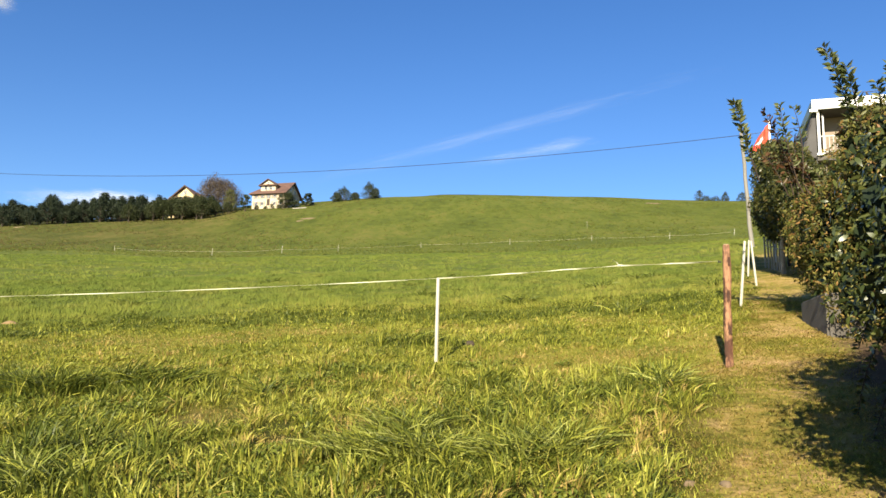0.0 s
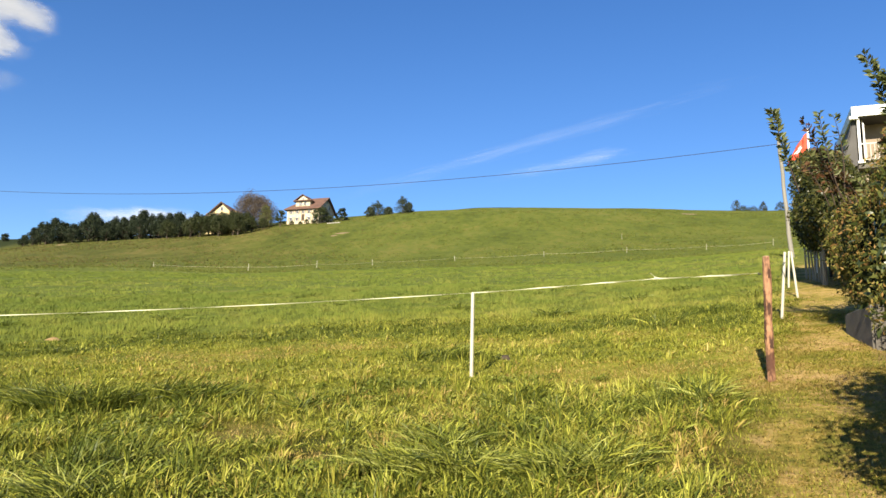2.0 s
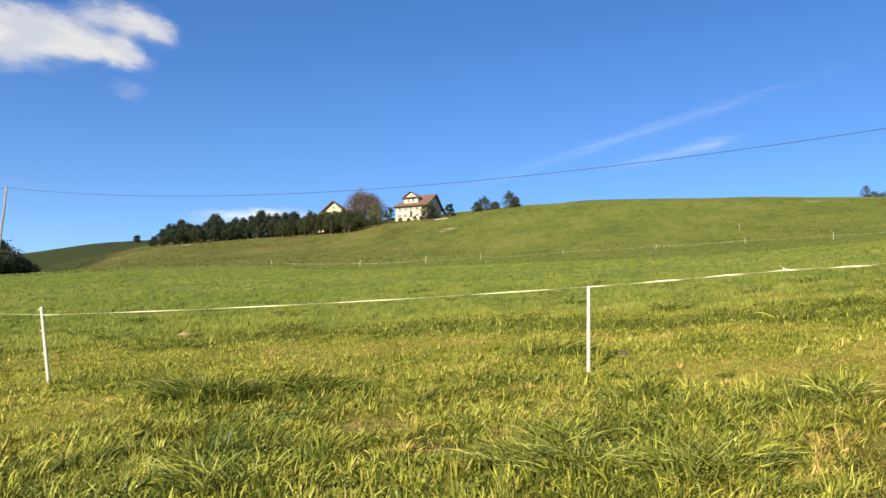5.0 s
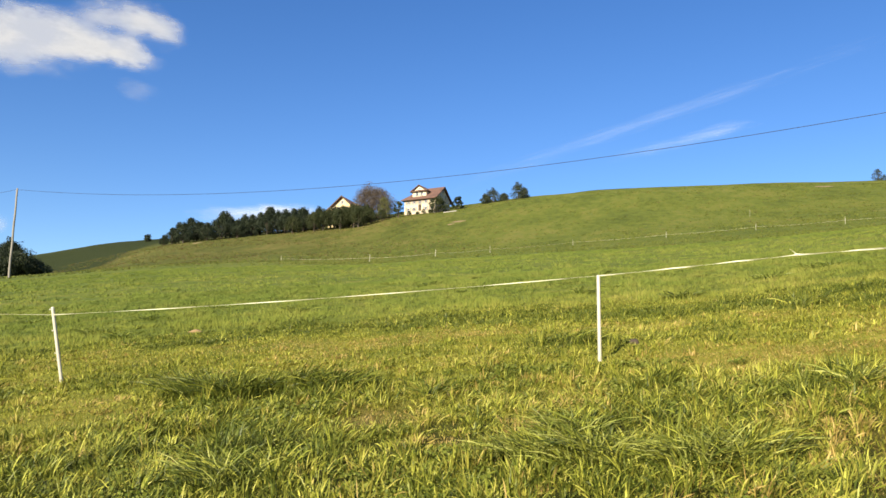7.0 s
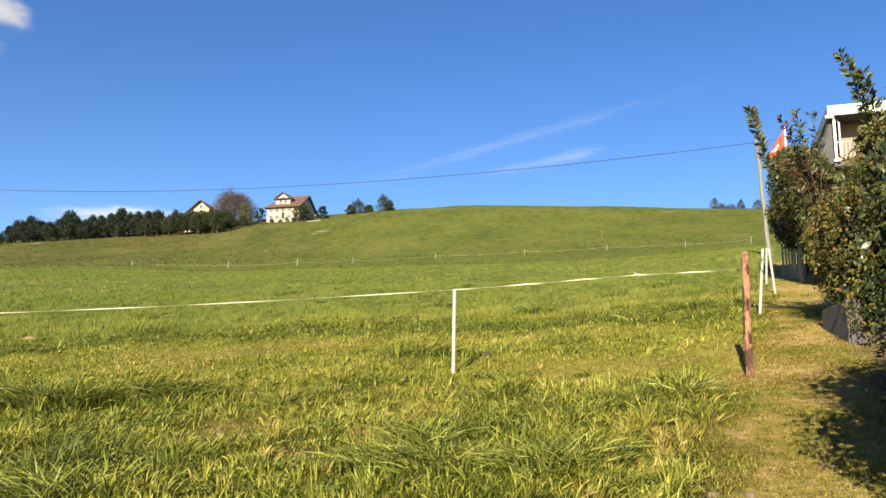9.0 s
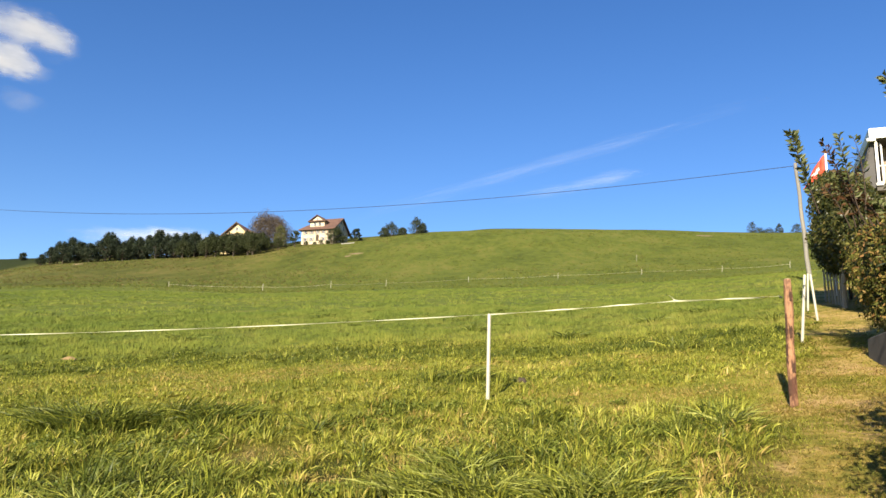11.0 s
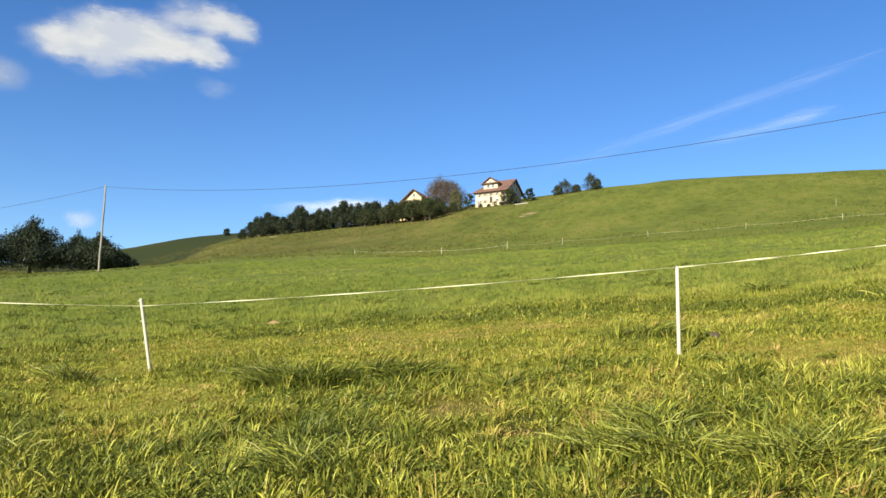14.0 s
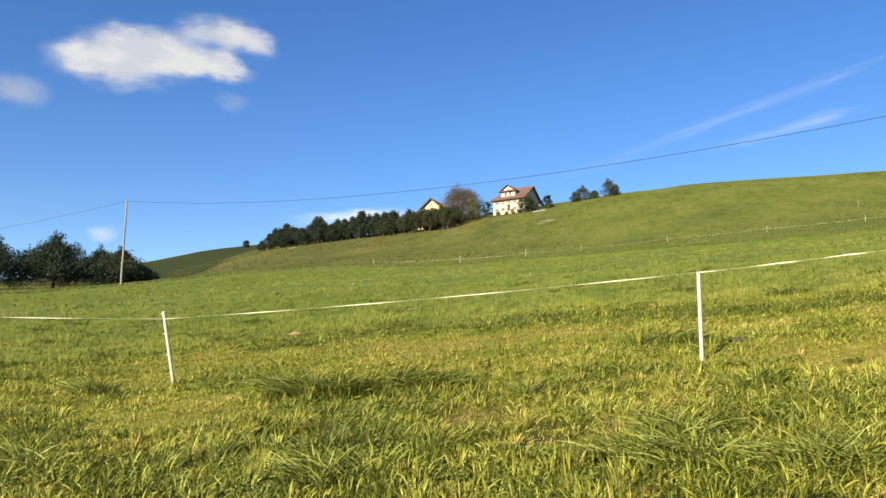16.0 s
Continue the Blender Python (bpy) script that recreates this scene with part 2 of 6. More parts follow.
def ground_material():
    m, nt, b = nodes_of("meadow_ground")
    col, small, dist, on = meadow_tone(nt, False)
    # gaps between near blades: shade painted into the ground colour, less with distance
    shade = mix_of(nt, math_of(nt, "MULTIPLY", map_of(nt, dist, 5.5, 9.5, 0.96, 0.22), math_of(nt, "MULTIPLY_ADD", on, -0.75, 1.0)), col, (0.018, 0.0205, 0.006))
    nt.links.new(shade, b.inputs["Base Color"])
    b.inputs["Roughness"].default_value = 0.95
    b.inputs["Specular IOR Level"].default_value = 0.1
    bump_of(nt, b, math_of(nt, "ADD", small, math_of(nt, "MULTIPLY", noise_of(nt, coords(nt), 0.5, 5, 0.7), map_of(nt, dist, 60, 140, 0.0, 6.0))), 0.8, 0.06)
    return m


def blade_material(name, soft, thin, gloss, rough, lean=(-0.02, -0.2, 1.0)):
    m, nt, b = nodes_of(name)
    col, small, dist, on = meadow_tone(nt, True)
    nt.links.new(col, b.inputs["Base Color"])
    b.inputs["Roughness"].default_value = rough
    b.inputs["Specular IOR Level"].default_value = gloss
    # thin blades scatter light softly: their shading leans towards that of the sward
    turn = nt.nodes.new("ShaderNodeVectorMath")
    turn.operation = "MULTIPLY_ADD"
    nt.links.new(nt.nodes.new("ShaderNodeNewGeometry").outputs["Normal"], turn.inputs[0])
    turn.inputs[1].default_value = (1 - soft, 1 - soft, 1 - soft)
    turn.inputs[2].default_value = tuple(soft * q for q in lean)
    unit = nt.nodes.new("ShaderNodeVectorMath")
    unit.operation = "NORMALIZE"
    nt.links.new(turn.outputs[0], unit.inputs[0])
    nt.links.new(unit.outputs[0], b.inputs["Normal"])
    tr = nt.nodes.new("ShaderNodeBsdfTranslucent")
    nt.links.new(col, tr.inputs[0])
    mx = nt.nodes.new("ShaderNodeMixShader")
    mx.inputs[0].default_value = thin
    nt.links.new(b.outputs[0], mx.inputs[1])
    nt.links.new(tr.outputs[0], mx.inputs[2])
    nt.links.new(mx.outputs[0], nt.nodes["Material Output"].inputs[0])
    return m


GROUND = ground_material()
BLADE = blade_material("grass_blades", 0.06, 0.16, 0.36, 0.4)
FARBLADE = blade_material("far_grass_blades", 0.62, 0.15, 0.08, 0.6, (-0.1, -0.75, 0.55))
DEEP_GRASS = leafy("deep_green_grass", [(0.2, (0.038, 0.056, 0.01)), (0.6, (0.098, 0.122, 0.019)), (0.95, (0.27, 0.275, 0.05))], 0.9, 0.45, 0.2, spec=0.2)
FRESH_GRASS = leafy("fresh_green_grass", [(0.2, (0.085, 0.11, 0.016)), (0.6, (0.262, 0.28, 0.038)), (0.95, (0.46, 0.44, 0.084))], 0.9, 0.45, 0.18, spec=0.2)
PALE_GRASS = leafy("yellow_green_grass", [(0.2, (0.13, 0.135, 0.021)), (0.6, (0.28, 0.262, 0.044)), (0.95, (0.39, 0.352, 0.088))], 0.9, 0.5, 0.16, spec=0.15)
TIP_GRASS = leafy("pale_tussock_grass", [(0.2, (0.15, 0.18, 0.035)), (0.6, (0.3, 0.32, 0.074)), (0.95, (0.45, 0.45, 0.14))], 0.9, 0.5, 0.2, spec=0.15)
STRAW_GRASS = leafy("straw_grass", [(0.2, (0.24, 0.178, 0.048)), (0.6, (0.345, 0.25, 0.07)), (0.95, (0.46, 0.35, 0.13))], 0.9, 0.55, 0.12, spec=0.2)
LUSHBLADE = leafy("tussock_blades", [(0.2, (0.0781, 0.11, 0.0199)), (0.6, (0.135, 0.167, 0.0284)), (0.95, (0.206, 0.22, 0.0426))], 0.5, 0.45, 0.2)
SLOPEBLADE = blade_material("slope_grass_blades", 0.68, 0.15, 0.08, 0.7, (-0.1, -0.75, 0.55))
HILL_TUFT = leafy("hill_tufts", [(0.2, (0.066, 0.084, 0.013)), (0.6, (0.1, 0.118, 0.019)), (0.95, (0.135, 0.138, 0.028))], 0.05, 0.7, 0.1)
DARK_TUFT = leafy("dark_hill_tufts", [(0.2, (0.042, 0.058, 0.011)), (0.6, (0.068, 0.082, 0.015)), (0.95, (0.1, 0.106, 0.023))], 0.05, 0.7, 0.1)
DRY_TUFT = leafy("dry_tufts", [(0.2, (0.07, 0.058, 0.018)), (0.6, (0.1, 0.08, 0.026)), (0.95, (0.14, 0.11, 0.04))], 0.1, 0.7, 0.1)
DRYLEAF = leafy("dry_leaves", [(0.15, (0.114, 0.0568, 0.0249)), (0.55, (0.213, 0.128, 0.0568)), (0.95, (0.32, 0.227, 0.121))], 1.2, 0.7, 0.1)
CLOVER = leafy("clover_leaves", [(0.15, (0.05, 0.075, 0.01)), (0.55, (0.12, 0.15, 0.021)), (0.95, (0.235, 0.24, 0.048))], 1.2, 0.5, 0.25)
PLASTIC = surface("white_plastic", (0.36, 0.34, 0.265), (0.45, 0.425, 0.335), 8, 90, 0.45, 0.1, 0.002, (0.43, 0.396, 0.301))
TAPE = surface("white_tape", (0.44, 0.43, 0.29), (0.53, 0.52, 0.37), 20, 300, 0.6, 0.3, 0.001)
BARK_POST = surface("stripped_bark", (0.07, 0.026, 0.014), (0.32, 0.17, 0.088), 9, 60, 0.85, 0.8, 0.01, (0.03, 0.018, 0.012), stretch=(1, 1, 0.35), span=(0.42, 0.56))
CUT_WOOD = surface("cut_wood", (0.298, 0.213, 0.121), (0.391, 0.298, 0.192), 20, 120, 0.8, 0.3, 0.004)
POLE_WOOD = surface("pole_wood", (0.142, 0.131, 0.11), (0.234, 0.22, 0.188), 3, 30, 0.85, 0.5, 0.01, (0.142, 0.114, 0.0781), stretch=(3, 3, 0.3))
GREY_WOOD = surface("weathered_stake", (0.227, 0.192, 0.142), (0.341, 0.298, 0.234), 6, 50, 0.9, 0.5, 0.008, stretch=(2, 2, 0.4))
METAL = surface("dull_metal", (0.213, 0.22, 0.227), (0.298, 0.298, 0.305), 12, 80, 0.45, 0.1, 0.002, metal=0.8)
PORCELAIN = surface("insulator", (0.43, 0.413, 0.378), (0.533, 0.516, 0.482), 12, 80, 0.3, 0.1, 0.002)
CABLE = surface("black_cable", (0.0142, 0.0142, 0.0156), (0.0249, 0.0249, 0.0284), 12, 80, 0.6, 0.1, 0.002)
CONCRETE = surface("old_concrete", (0.07, 0.062, 0.052), (0.12, 0.108, 0.09), 3, 40, 0.92, 0.5, 0.008, (0.0852, 0.0817, 0.071))
BARK = surface("bark", (0.0355, 0.027, 0.0199), (0.0781, 0.0604, 0.0426), 6, 30, 0.95, 0.6, 0.03)
TWIG = surface("hedge_twig", (0.026, 0.016, 0.01), (0.055, 0.036, 0.022), 10, 60, 0.9, 0.4, 0.006)
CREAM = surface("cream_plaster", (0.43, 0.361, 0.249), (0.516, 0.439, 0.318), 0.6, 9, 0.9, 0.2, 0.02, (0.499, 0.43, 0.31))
YELLOW = surface("yellow_plaster", (0.568, 0.43, 0.224), (0.636, 0.516, 0.301), 0.6, 9, 0.9, 0.2, 0.02)
ROOF = surface("brown_clay_tiles", (0.085, 0.045, 0.032), (0.14, 0.075, 0.053), 1.2, 8, 0.85, 0.6, 0.05, (0.0639, 0.0355, 0.0284))
REDROOF = surface("red_clay_tiles", (0.121, 0.0497, 0.0341), (0.177, 0.0817, 0.0568), 1.2, 8, 0.85, 0.6, 0.05)
DARKWOOD = surface("dark_timber", (0.0426, 0.0284, 0.0199), (0.0781, 0.0532, 0.0355), 4, 30, 0.85, 0.4, 0.01)
SHUTTER = surface("painted_shutter", (0.199, 0.142, 0.0923), (0.256, 0.192, 0.128), 4, 30, 0.7, 0.2, 0.005)
WHITE = surface("white_paint", (0.654, 0.645, 0.619), (0.722, 0.714, 0.688), 1.5, 20, 0.6, 0.1, 0.004)
RAILING = surface("weathered_white_rail", (0.344, 0.327, 0.284), (0.447, 0.43, 0.378), 3, 30, 0.7, 0.1, 0.004)
TAUPE = surface("taupe_plaster", (0.2, 0.155, 0.115), (0.27, 0.215, 0.16), 0.9, 20, 0.9, 0.2, 0.008)
SLATE = surface("grey_cladding", (0.0426, 0.0391, 0.0369), (0.071, 0.0674, 0.0625), 1.5, 20, 0.75, 0.3, 0.01)
FLAG = surface("red_flag_cloth", (0.57, 0.057, 0.0238), (0.684, 0.095, 0.0475), 5, 200, 0.8, 0.2, 0.003)
FLAGWHITE = surface("white_flag_cloth", (0.645, 0.628, 0.602), (0.705, 0.688, 0.671), 5, 200, 0.8, 0.2, 0.003)
DUNG = surface("dried_dung", (0.03, 0.022, 0.014), (0.07, 0.05, 0.03), 14, 80, 0.9, 0.8, 0.01)
PALESTONE = surface("pale_garden_stone", (0.2, 0.19, 0.16), (0.3, 0.28, 0.24), 3, 20, 0.9, 0.5, 0.02)
TANSTONE = surface("tan_path_stone", (0.13, 0.092, 0.052), (0.19, 0.135, 0.08), 20, 120, 0.9, 0.5, 0.004)
POSTBARK = surface("dark_post_bark", (0.03, 0.014, 0.008), (0.085, 0.038, 0.02), 14, 70, 0.9, 0.7, 0.006)
EARTH = surface("hill_earth", (0.142, 0.106, 0.0497), (0.213, 0.156, 0.0781), 1.2, 9, 0.95, 0.8, 0.05)
SOIL = surface("bare_soil", (0.199, 0.128, 0.0497), (0.298, 0.199, 0.0852), 9, 60, 0.95, 0.8, 0.02)
GLASS, _nt, _b = nodes_of("window_glass")
_b.inputs["Base Color"].default_value = (0.03, 0.035, 0.04, 1)
_b.inputs["Roughness"].default_value = 0.08
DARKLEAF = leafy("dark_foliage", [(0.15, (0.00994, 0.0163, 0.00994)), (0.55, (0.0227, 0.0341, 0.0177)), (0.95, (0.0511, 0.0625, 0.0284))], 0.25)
GREENLEAF = leafy("green_foliage", [(0.15, (0.0156, 0.0241, 0.00852)), (0.55, (0.0355, 0.0461, 0.0156)), (0.95, (0.0781, 0.0852, 0.0319))], 0.25)
CRESTLEAF = leafy("grey_green_foliage", [(0.15, (0.0213, 0.0319, 0.0213)), (0.55, (0.0461, 0.0604, 0.0355)), (0.95, (0.0923, 0.106, 0.0604))], 0.25)
PALELEAF = leafy("pale_foliage", [(0.15, (0.0497, 0.0568, 0.0213)), (0.55, (0.106, 0.114, 0.0391)), (0.95, (0.199, 0.185, 0.071))], 0.3)
BROWNLEAF = leafy("russet_twigs", [(0.15, (0.055, 0.042, 0.034)), (0.55, (0.115, 0.09, 0.07)), (0.95, (0.19, 0.155, 0.115))], 0.3)
REARLEAF = leafy("dark_hedge_leaves", [(0.2, (0.0213, 0.0298, 0.00994)), (0.5, (0.0497, 0.0568, 0.0156)), (0.8, (0.0923, 0.0887, 0.0249)), (0.97, (0.128, 0.0852, 0.0319))], 0.8, 0.35, 0.25)
HEDGELEAF = leafy("hedge_leaves", [(0.2, (0.04, 0.047, 0.012)), (0.42, (0.1, 0.108, 0.024)), (0.64, (0.2, 0.185, 0.045)), (0.8, (0.25, 0.16, 0.052)), (0.96, (0.25, 0.115, 0.05))], 0.7, 0.5, 0.3, spec=0.16)
# glossy leaves of the near hedge; their dark tones also paint in its shade
GLOSSLEAF = leafy("glossy_dark_leaves", [(0.2, (0.022, 0.032, 0.01)), (0.55, (0.05, 0.066, 0.018)), (0.85, (0.11, 0.12, 0.034)), (0.98, (0.17, 0.13, 0.05))], 0.8, 0.3, 0.2, spec=0.4)
SHOOTLEAF = leafy("shoot_leaves", [(0.15, (0.05, 0.068, 0.02)), (0.55, (0.105, 0.122, 0.044)), (0.9, (0.2, 0.2, 0.09))], 4, 0.4, 0.25)
REDSHOOT = leafy("red_shoot_leaves", [(0.15, (0.0781, 0.0284, 0.0177)), (0.55, (0.106, 0.0532, 0.0249)), (0.9, (0.0923, 0.0923, 0.0355))], 4, 0.4, 0.25)

# ---- the lie of the land ----
EYE = 1.6
RINGS = (10, 45, 90, 115, 180, 250, 420)
# bearing in degrees (to the right of +y): rise of the sight line from eye height to the ground at each ring
RISE = {
    -60: (-0.055, 0.055, 0.070, 0.072, 0.075, 0.080, 0.085),
    -47: (-0.045, 0.075, 0.089, 0.091, 0.095, 0.098, 0.100),
    -39: (-0.034, 0.095, 0.109, 0.103, 0.102, 0.109, 0.132),
    -35.5: (-0.022, 0.106, 0.120, 0.117, 0.122, 0.131, 0.151),
    -31: (-0.010, 0.117, 0.131, 0.129, 0.141, 0.157, 0.160),
    -24: (0.005, 0.128, 0.142, 0.142, 0.156, 0.178, 0.170),
    -17: (0.020, 0.136, 0.144, 0.147, 0.168, 0.195, 0.185),
    -14.3: (0.025, 0.141, 0.150, 0.153, 0.180, 0.2140, 0.200),
    -12: (0.030, 0.144, 0.155, 0.158, 0.184, 0.2145, 0.201),
    -5: (0.040, 0.153, 0.163, 0.166, 0.200, 0.2335, 0.216),
    4: (0.048, 0.160, 0.170, 0.175, 0.208, 0.2415, 0.222),
    12: (0.057, 0.166, 0.175, 0.181, 0.208, 0.2365, 0.220),
    22: (0.068, 0.176, 0.182, 0.187, 0.205, 0.2235, 0.210),
    40: (0.070, 0.180, 0.190, 0.195, 0.205, 0.220, 0.210),
}


def _land_table():
    az = np.arange(-180, 180.01, 0.5)
    back = {}
    for a in (-180, -140, -100, 80, 120, 180):
        s = 0.06 * math.sin(radians(a)) + 0.2 * math.cos(radians(a))
        back[a] = tuple((s * min(q, 130) - EYE) / q for q in RINGS)
    knots = sorted({**RISE, **back}.items())
    ka = [k for k, _ in knots]
    cols = []
    pad = 16
    kern = np.exp(-0.5 * (np.arange(-pad, pad + 1) * 0.5 / 1.6) ** 2)
    kern /= kern.sum()
    for i, q in enumerate(RINGS):
        e = np.interp(az, ka, [row[i] for _, row in knots])
        e = np.convolve(np.pad(e, pad, mode="edge"), kern, mode="valid")
        cols.append(EYE + e * q)
    zs = [np.zeros_like(az)] + cols + [cols[-1] * 0.86, cols[-1] * 0.5, np.zeros_like(az)]
    rs = np.array([0.0, *RINGS, 720.0, 1700.0, 4900.0])
    z = np.stack(zs, 1)
    h = np.diff(rs)
    d = np.diff(z, axis=1) / h
    m = np.zeros_like(z)
    m[:, 1:-1] = (d[:, :-1] * h[1:] + d[:, 1:] * h[:-1]) / (h[1:] + h[:-1])
    m[:, 0], m[:, -1] = d[:, 0], 0
    return rs, z, m


LAND_R, LAND_Z, LAND_M = _land_table()


def wobble(x, y, scale, seed=0):
    """Smooth random field between -1 and 1."""
    x, y = np.asarray(x, float) / scale + 37.3 * seed, np.asarray(y, float) / scale - 11.7 * seed
    i, j = np.floor(x), np.floor(y)
    u, v = x - i, y - j
    u, v = u * u * (3 - 2 * u), v * v * (3 - 2 * v)

    def rand(a, b):
        q = np.sin(a * 127.1 + b * 311.7 + seed * 74.7) * 43758.5453
        return (q - np.floor(q)) * 2 - 1

    return (rand(i, j) * (1 - u) + rand(i + 1, j) * u) * (1 - v) + (rand(i, j + 1) * (1 - u) + rand(i + 1, j + 1) * u) * v


def ground(x, y):
    """Height of the land, for numbers or arrays."""
    x, y = np.asarray(x, float), np.asarray(y, float)
    r = np.hypot(x, y)
    a = (np.degrees(np.arctan2(x, y)) + 180) / 0.5
    i = np.clip(a.astype(int), 0, len(LAND_Z) - 2)
    u = a - i
    k = np.clip(np.searchsorted(LAND_R, r, side="right") - 1, 0, len(LAND_R) - 2)
    h = LAND_R[k + 1] - LAND_R[k]
    t = np.clip((r - LAND_R[k]) / h, 0, 1)
    h00, h10, h01, h11 = 2 * t**3 - 3 * t**2 + 1, t**3 - 2 * t**2 + t, -2 * t**3 + 3 * t**2, t**3 - t**2

    def along(row):
        return h00 * LAND_Z[row, k] + h10 * h * LAND_M[row, k] + h01 * LAND_Z[row, k + 1] + h11 * h * LAND_M[row, k + 1]

    z = along(i) * (1 - u) + along(i + 1) * u
    fade = np.clip((r - 60) / 120, 0, 1)
    z = z + 0.03 * wobble(x, y, 1.3, 1) * np.clip(r / 6, 0, 1) + 0.02 * wobble(x, y, 0.45, 2) * (r < 40) + fade * (0.35 * wobble(x, y, 26, 3) + 0.16 * wobble(x, y, 9, 4))
    return z


def spot(az, r, up=0.0):
    """A place on the land at a bearing and distance from the start of the walk."""
    x, y = r * math.sin(radians(az)), r * math.cos(radians(az))
    return Vector((x, y, float(ground(x, y)) + up))


def sight(az, rise, r):
    """A point in the air at a bearing, a rise over eye height and a distance."""
    return Vector((r * math.sin(radians(az)), r * math.cos(radians(az)), EYE + rise * r))


def build_ground():
    az = np.concatenate([np.arange(-180, -64, 3.0), np.arange(-64, 46, 0.4), np.arange(46, 180, 3.0)])
    rs = np.concatenate([[0.15], 0.4 * 1.022 ** np.arange(0, 170)])
    rs = np.concatenate([rs, rs[-1] * 1.052 ** np.arange(1, 125)])
    rs = rs[rs < 4900]
    A, Rr = np.meshgrid(np.radians(az), rs, indexing="ij")
    X, Y = Rr * np.sin(A), Rr * np.cos(A)
    V = np.stack([X, Y, ground(X, Y)], -1).reshape(-1, 3)
    na, nr = len(az), len(rs)
    i, j = np.meshgrid(np.arange(na), np.arange(nr - 1), indexing="ij")
    i2 = (i + 1) % na
    Q = np.stack([i * nr + j, i * nr + j + 1, i2 * nr + j + 1, i2 * nr + j], -1).reshape(-1, 4)
    centre = np.arange(na) * nr
    tris = np.stack([np.full(na, len(V)), centre, np.roll(centre, -1)], 1)
    V = np.concatenate([V, [[0, 0, float(ground(0.0, 0.01))]]])
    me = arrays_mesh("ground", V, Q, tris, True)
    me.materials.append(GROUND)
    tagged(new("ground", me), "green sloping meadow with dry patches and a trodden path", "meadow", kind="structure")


build_ground()


# ---- fences ----
def lathe_post(height, width, cap=0.02):
    """A slim plastic post: cross-shaped shaft, rounded head, step-in foot."""
    g = Geo()
    g.tube([(0, 0, -0.15), (0, 0, 0.02), (0, 0, height - cap), (0, 0, height - 0.004), (0, 0, height)], [width * 0.3, width * 0.5, width * 0.46, width * 0.4, width * 0.2], 10)
    return g


def post_matrix(base, top):
    d = (Vector(top) - Vector(base))
    return Matrix.Translation(base) @ d.to_track_quat("Z", "Y").to_matrix().to_4x4(), d.length


def plastic_post(parent, base, top, width=0.044, hooks=True):
    m, h = post_matrix(base, top)
    p = part("post", lathe_post(h, width), PLASTIC, parent, at=m, smooth=True)
    if hooks:
        for z in (h - 0.03, h * 0.72, h * 0.45):
            g = Geo()
            g.box(-0.012, -width * 0.9, z - 0.008, 0.012, -width * 0.3, z + 0.008)
            part("tape_clip", g, PLASTIC, p)
    return p


def ribbon(points, width, turns, seed, sag=0.02, steps=14):
    """A flat woven tape through the points, twisting as it goes."""
    rng = random.Random(seed)
    g = Geo()
    line = []
    for a, b in zip(points[:-1], points[1:]):
        a, b = Vector(a), Vector(b)
        for k in range(steps):
            u = k / steps
            p = a.lerp(b, u)
            p.z -= 4 * sag * u * (1 - u)
            line.append(p)
    line.append(Vector(points[-1]))
    n = len(line)
    phase = [0.0]
    for i in range(n):
        phase.append(phase[-1] + turns * rng.uniform(0.2, 1.8) * math.tau / n)
    rows = []
    for i, p in enumerate(line):
        d = (line[min(i + 1, n - 1)] - line[max(i - 1, 0)]).normalized()
        w = d.cross(Vector((0, 0, 1))).normalized()
        up = w.cross(d)
        s = (up * math.cos(phase[i]) + w * math.sin(phase[i])) * width / 2
        t = d.cross(s).normalized() * 0.0008
        rows.append((p + s + t, p - s + t, p - s - t, p + s - t))
    verts = [q for r in rows for q in r]
    faces = []
    for i in range(n - 1):
        for k in range(4):
            a, b = i * 4 + k, i * 4 + (k + 1) % 4
            faces.append((a, b, b + 4, a + 4))
    g.add(verts, faces)
    return g


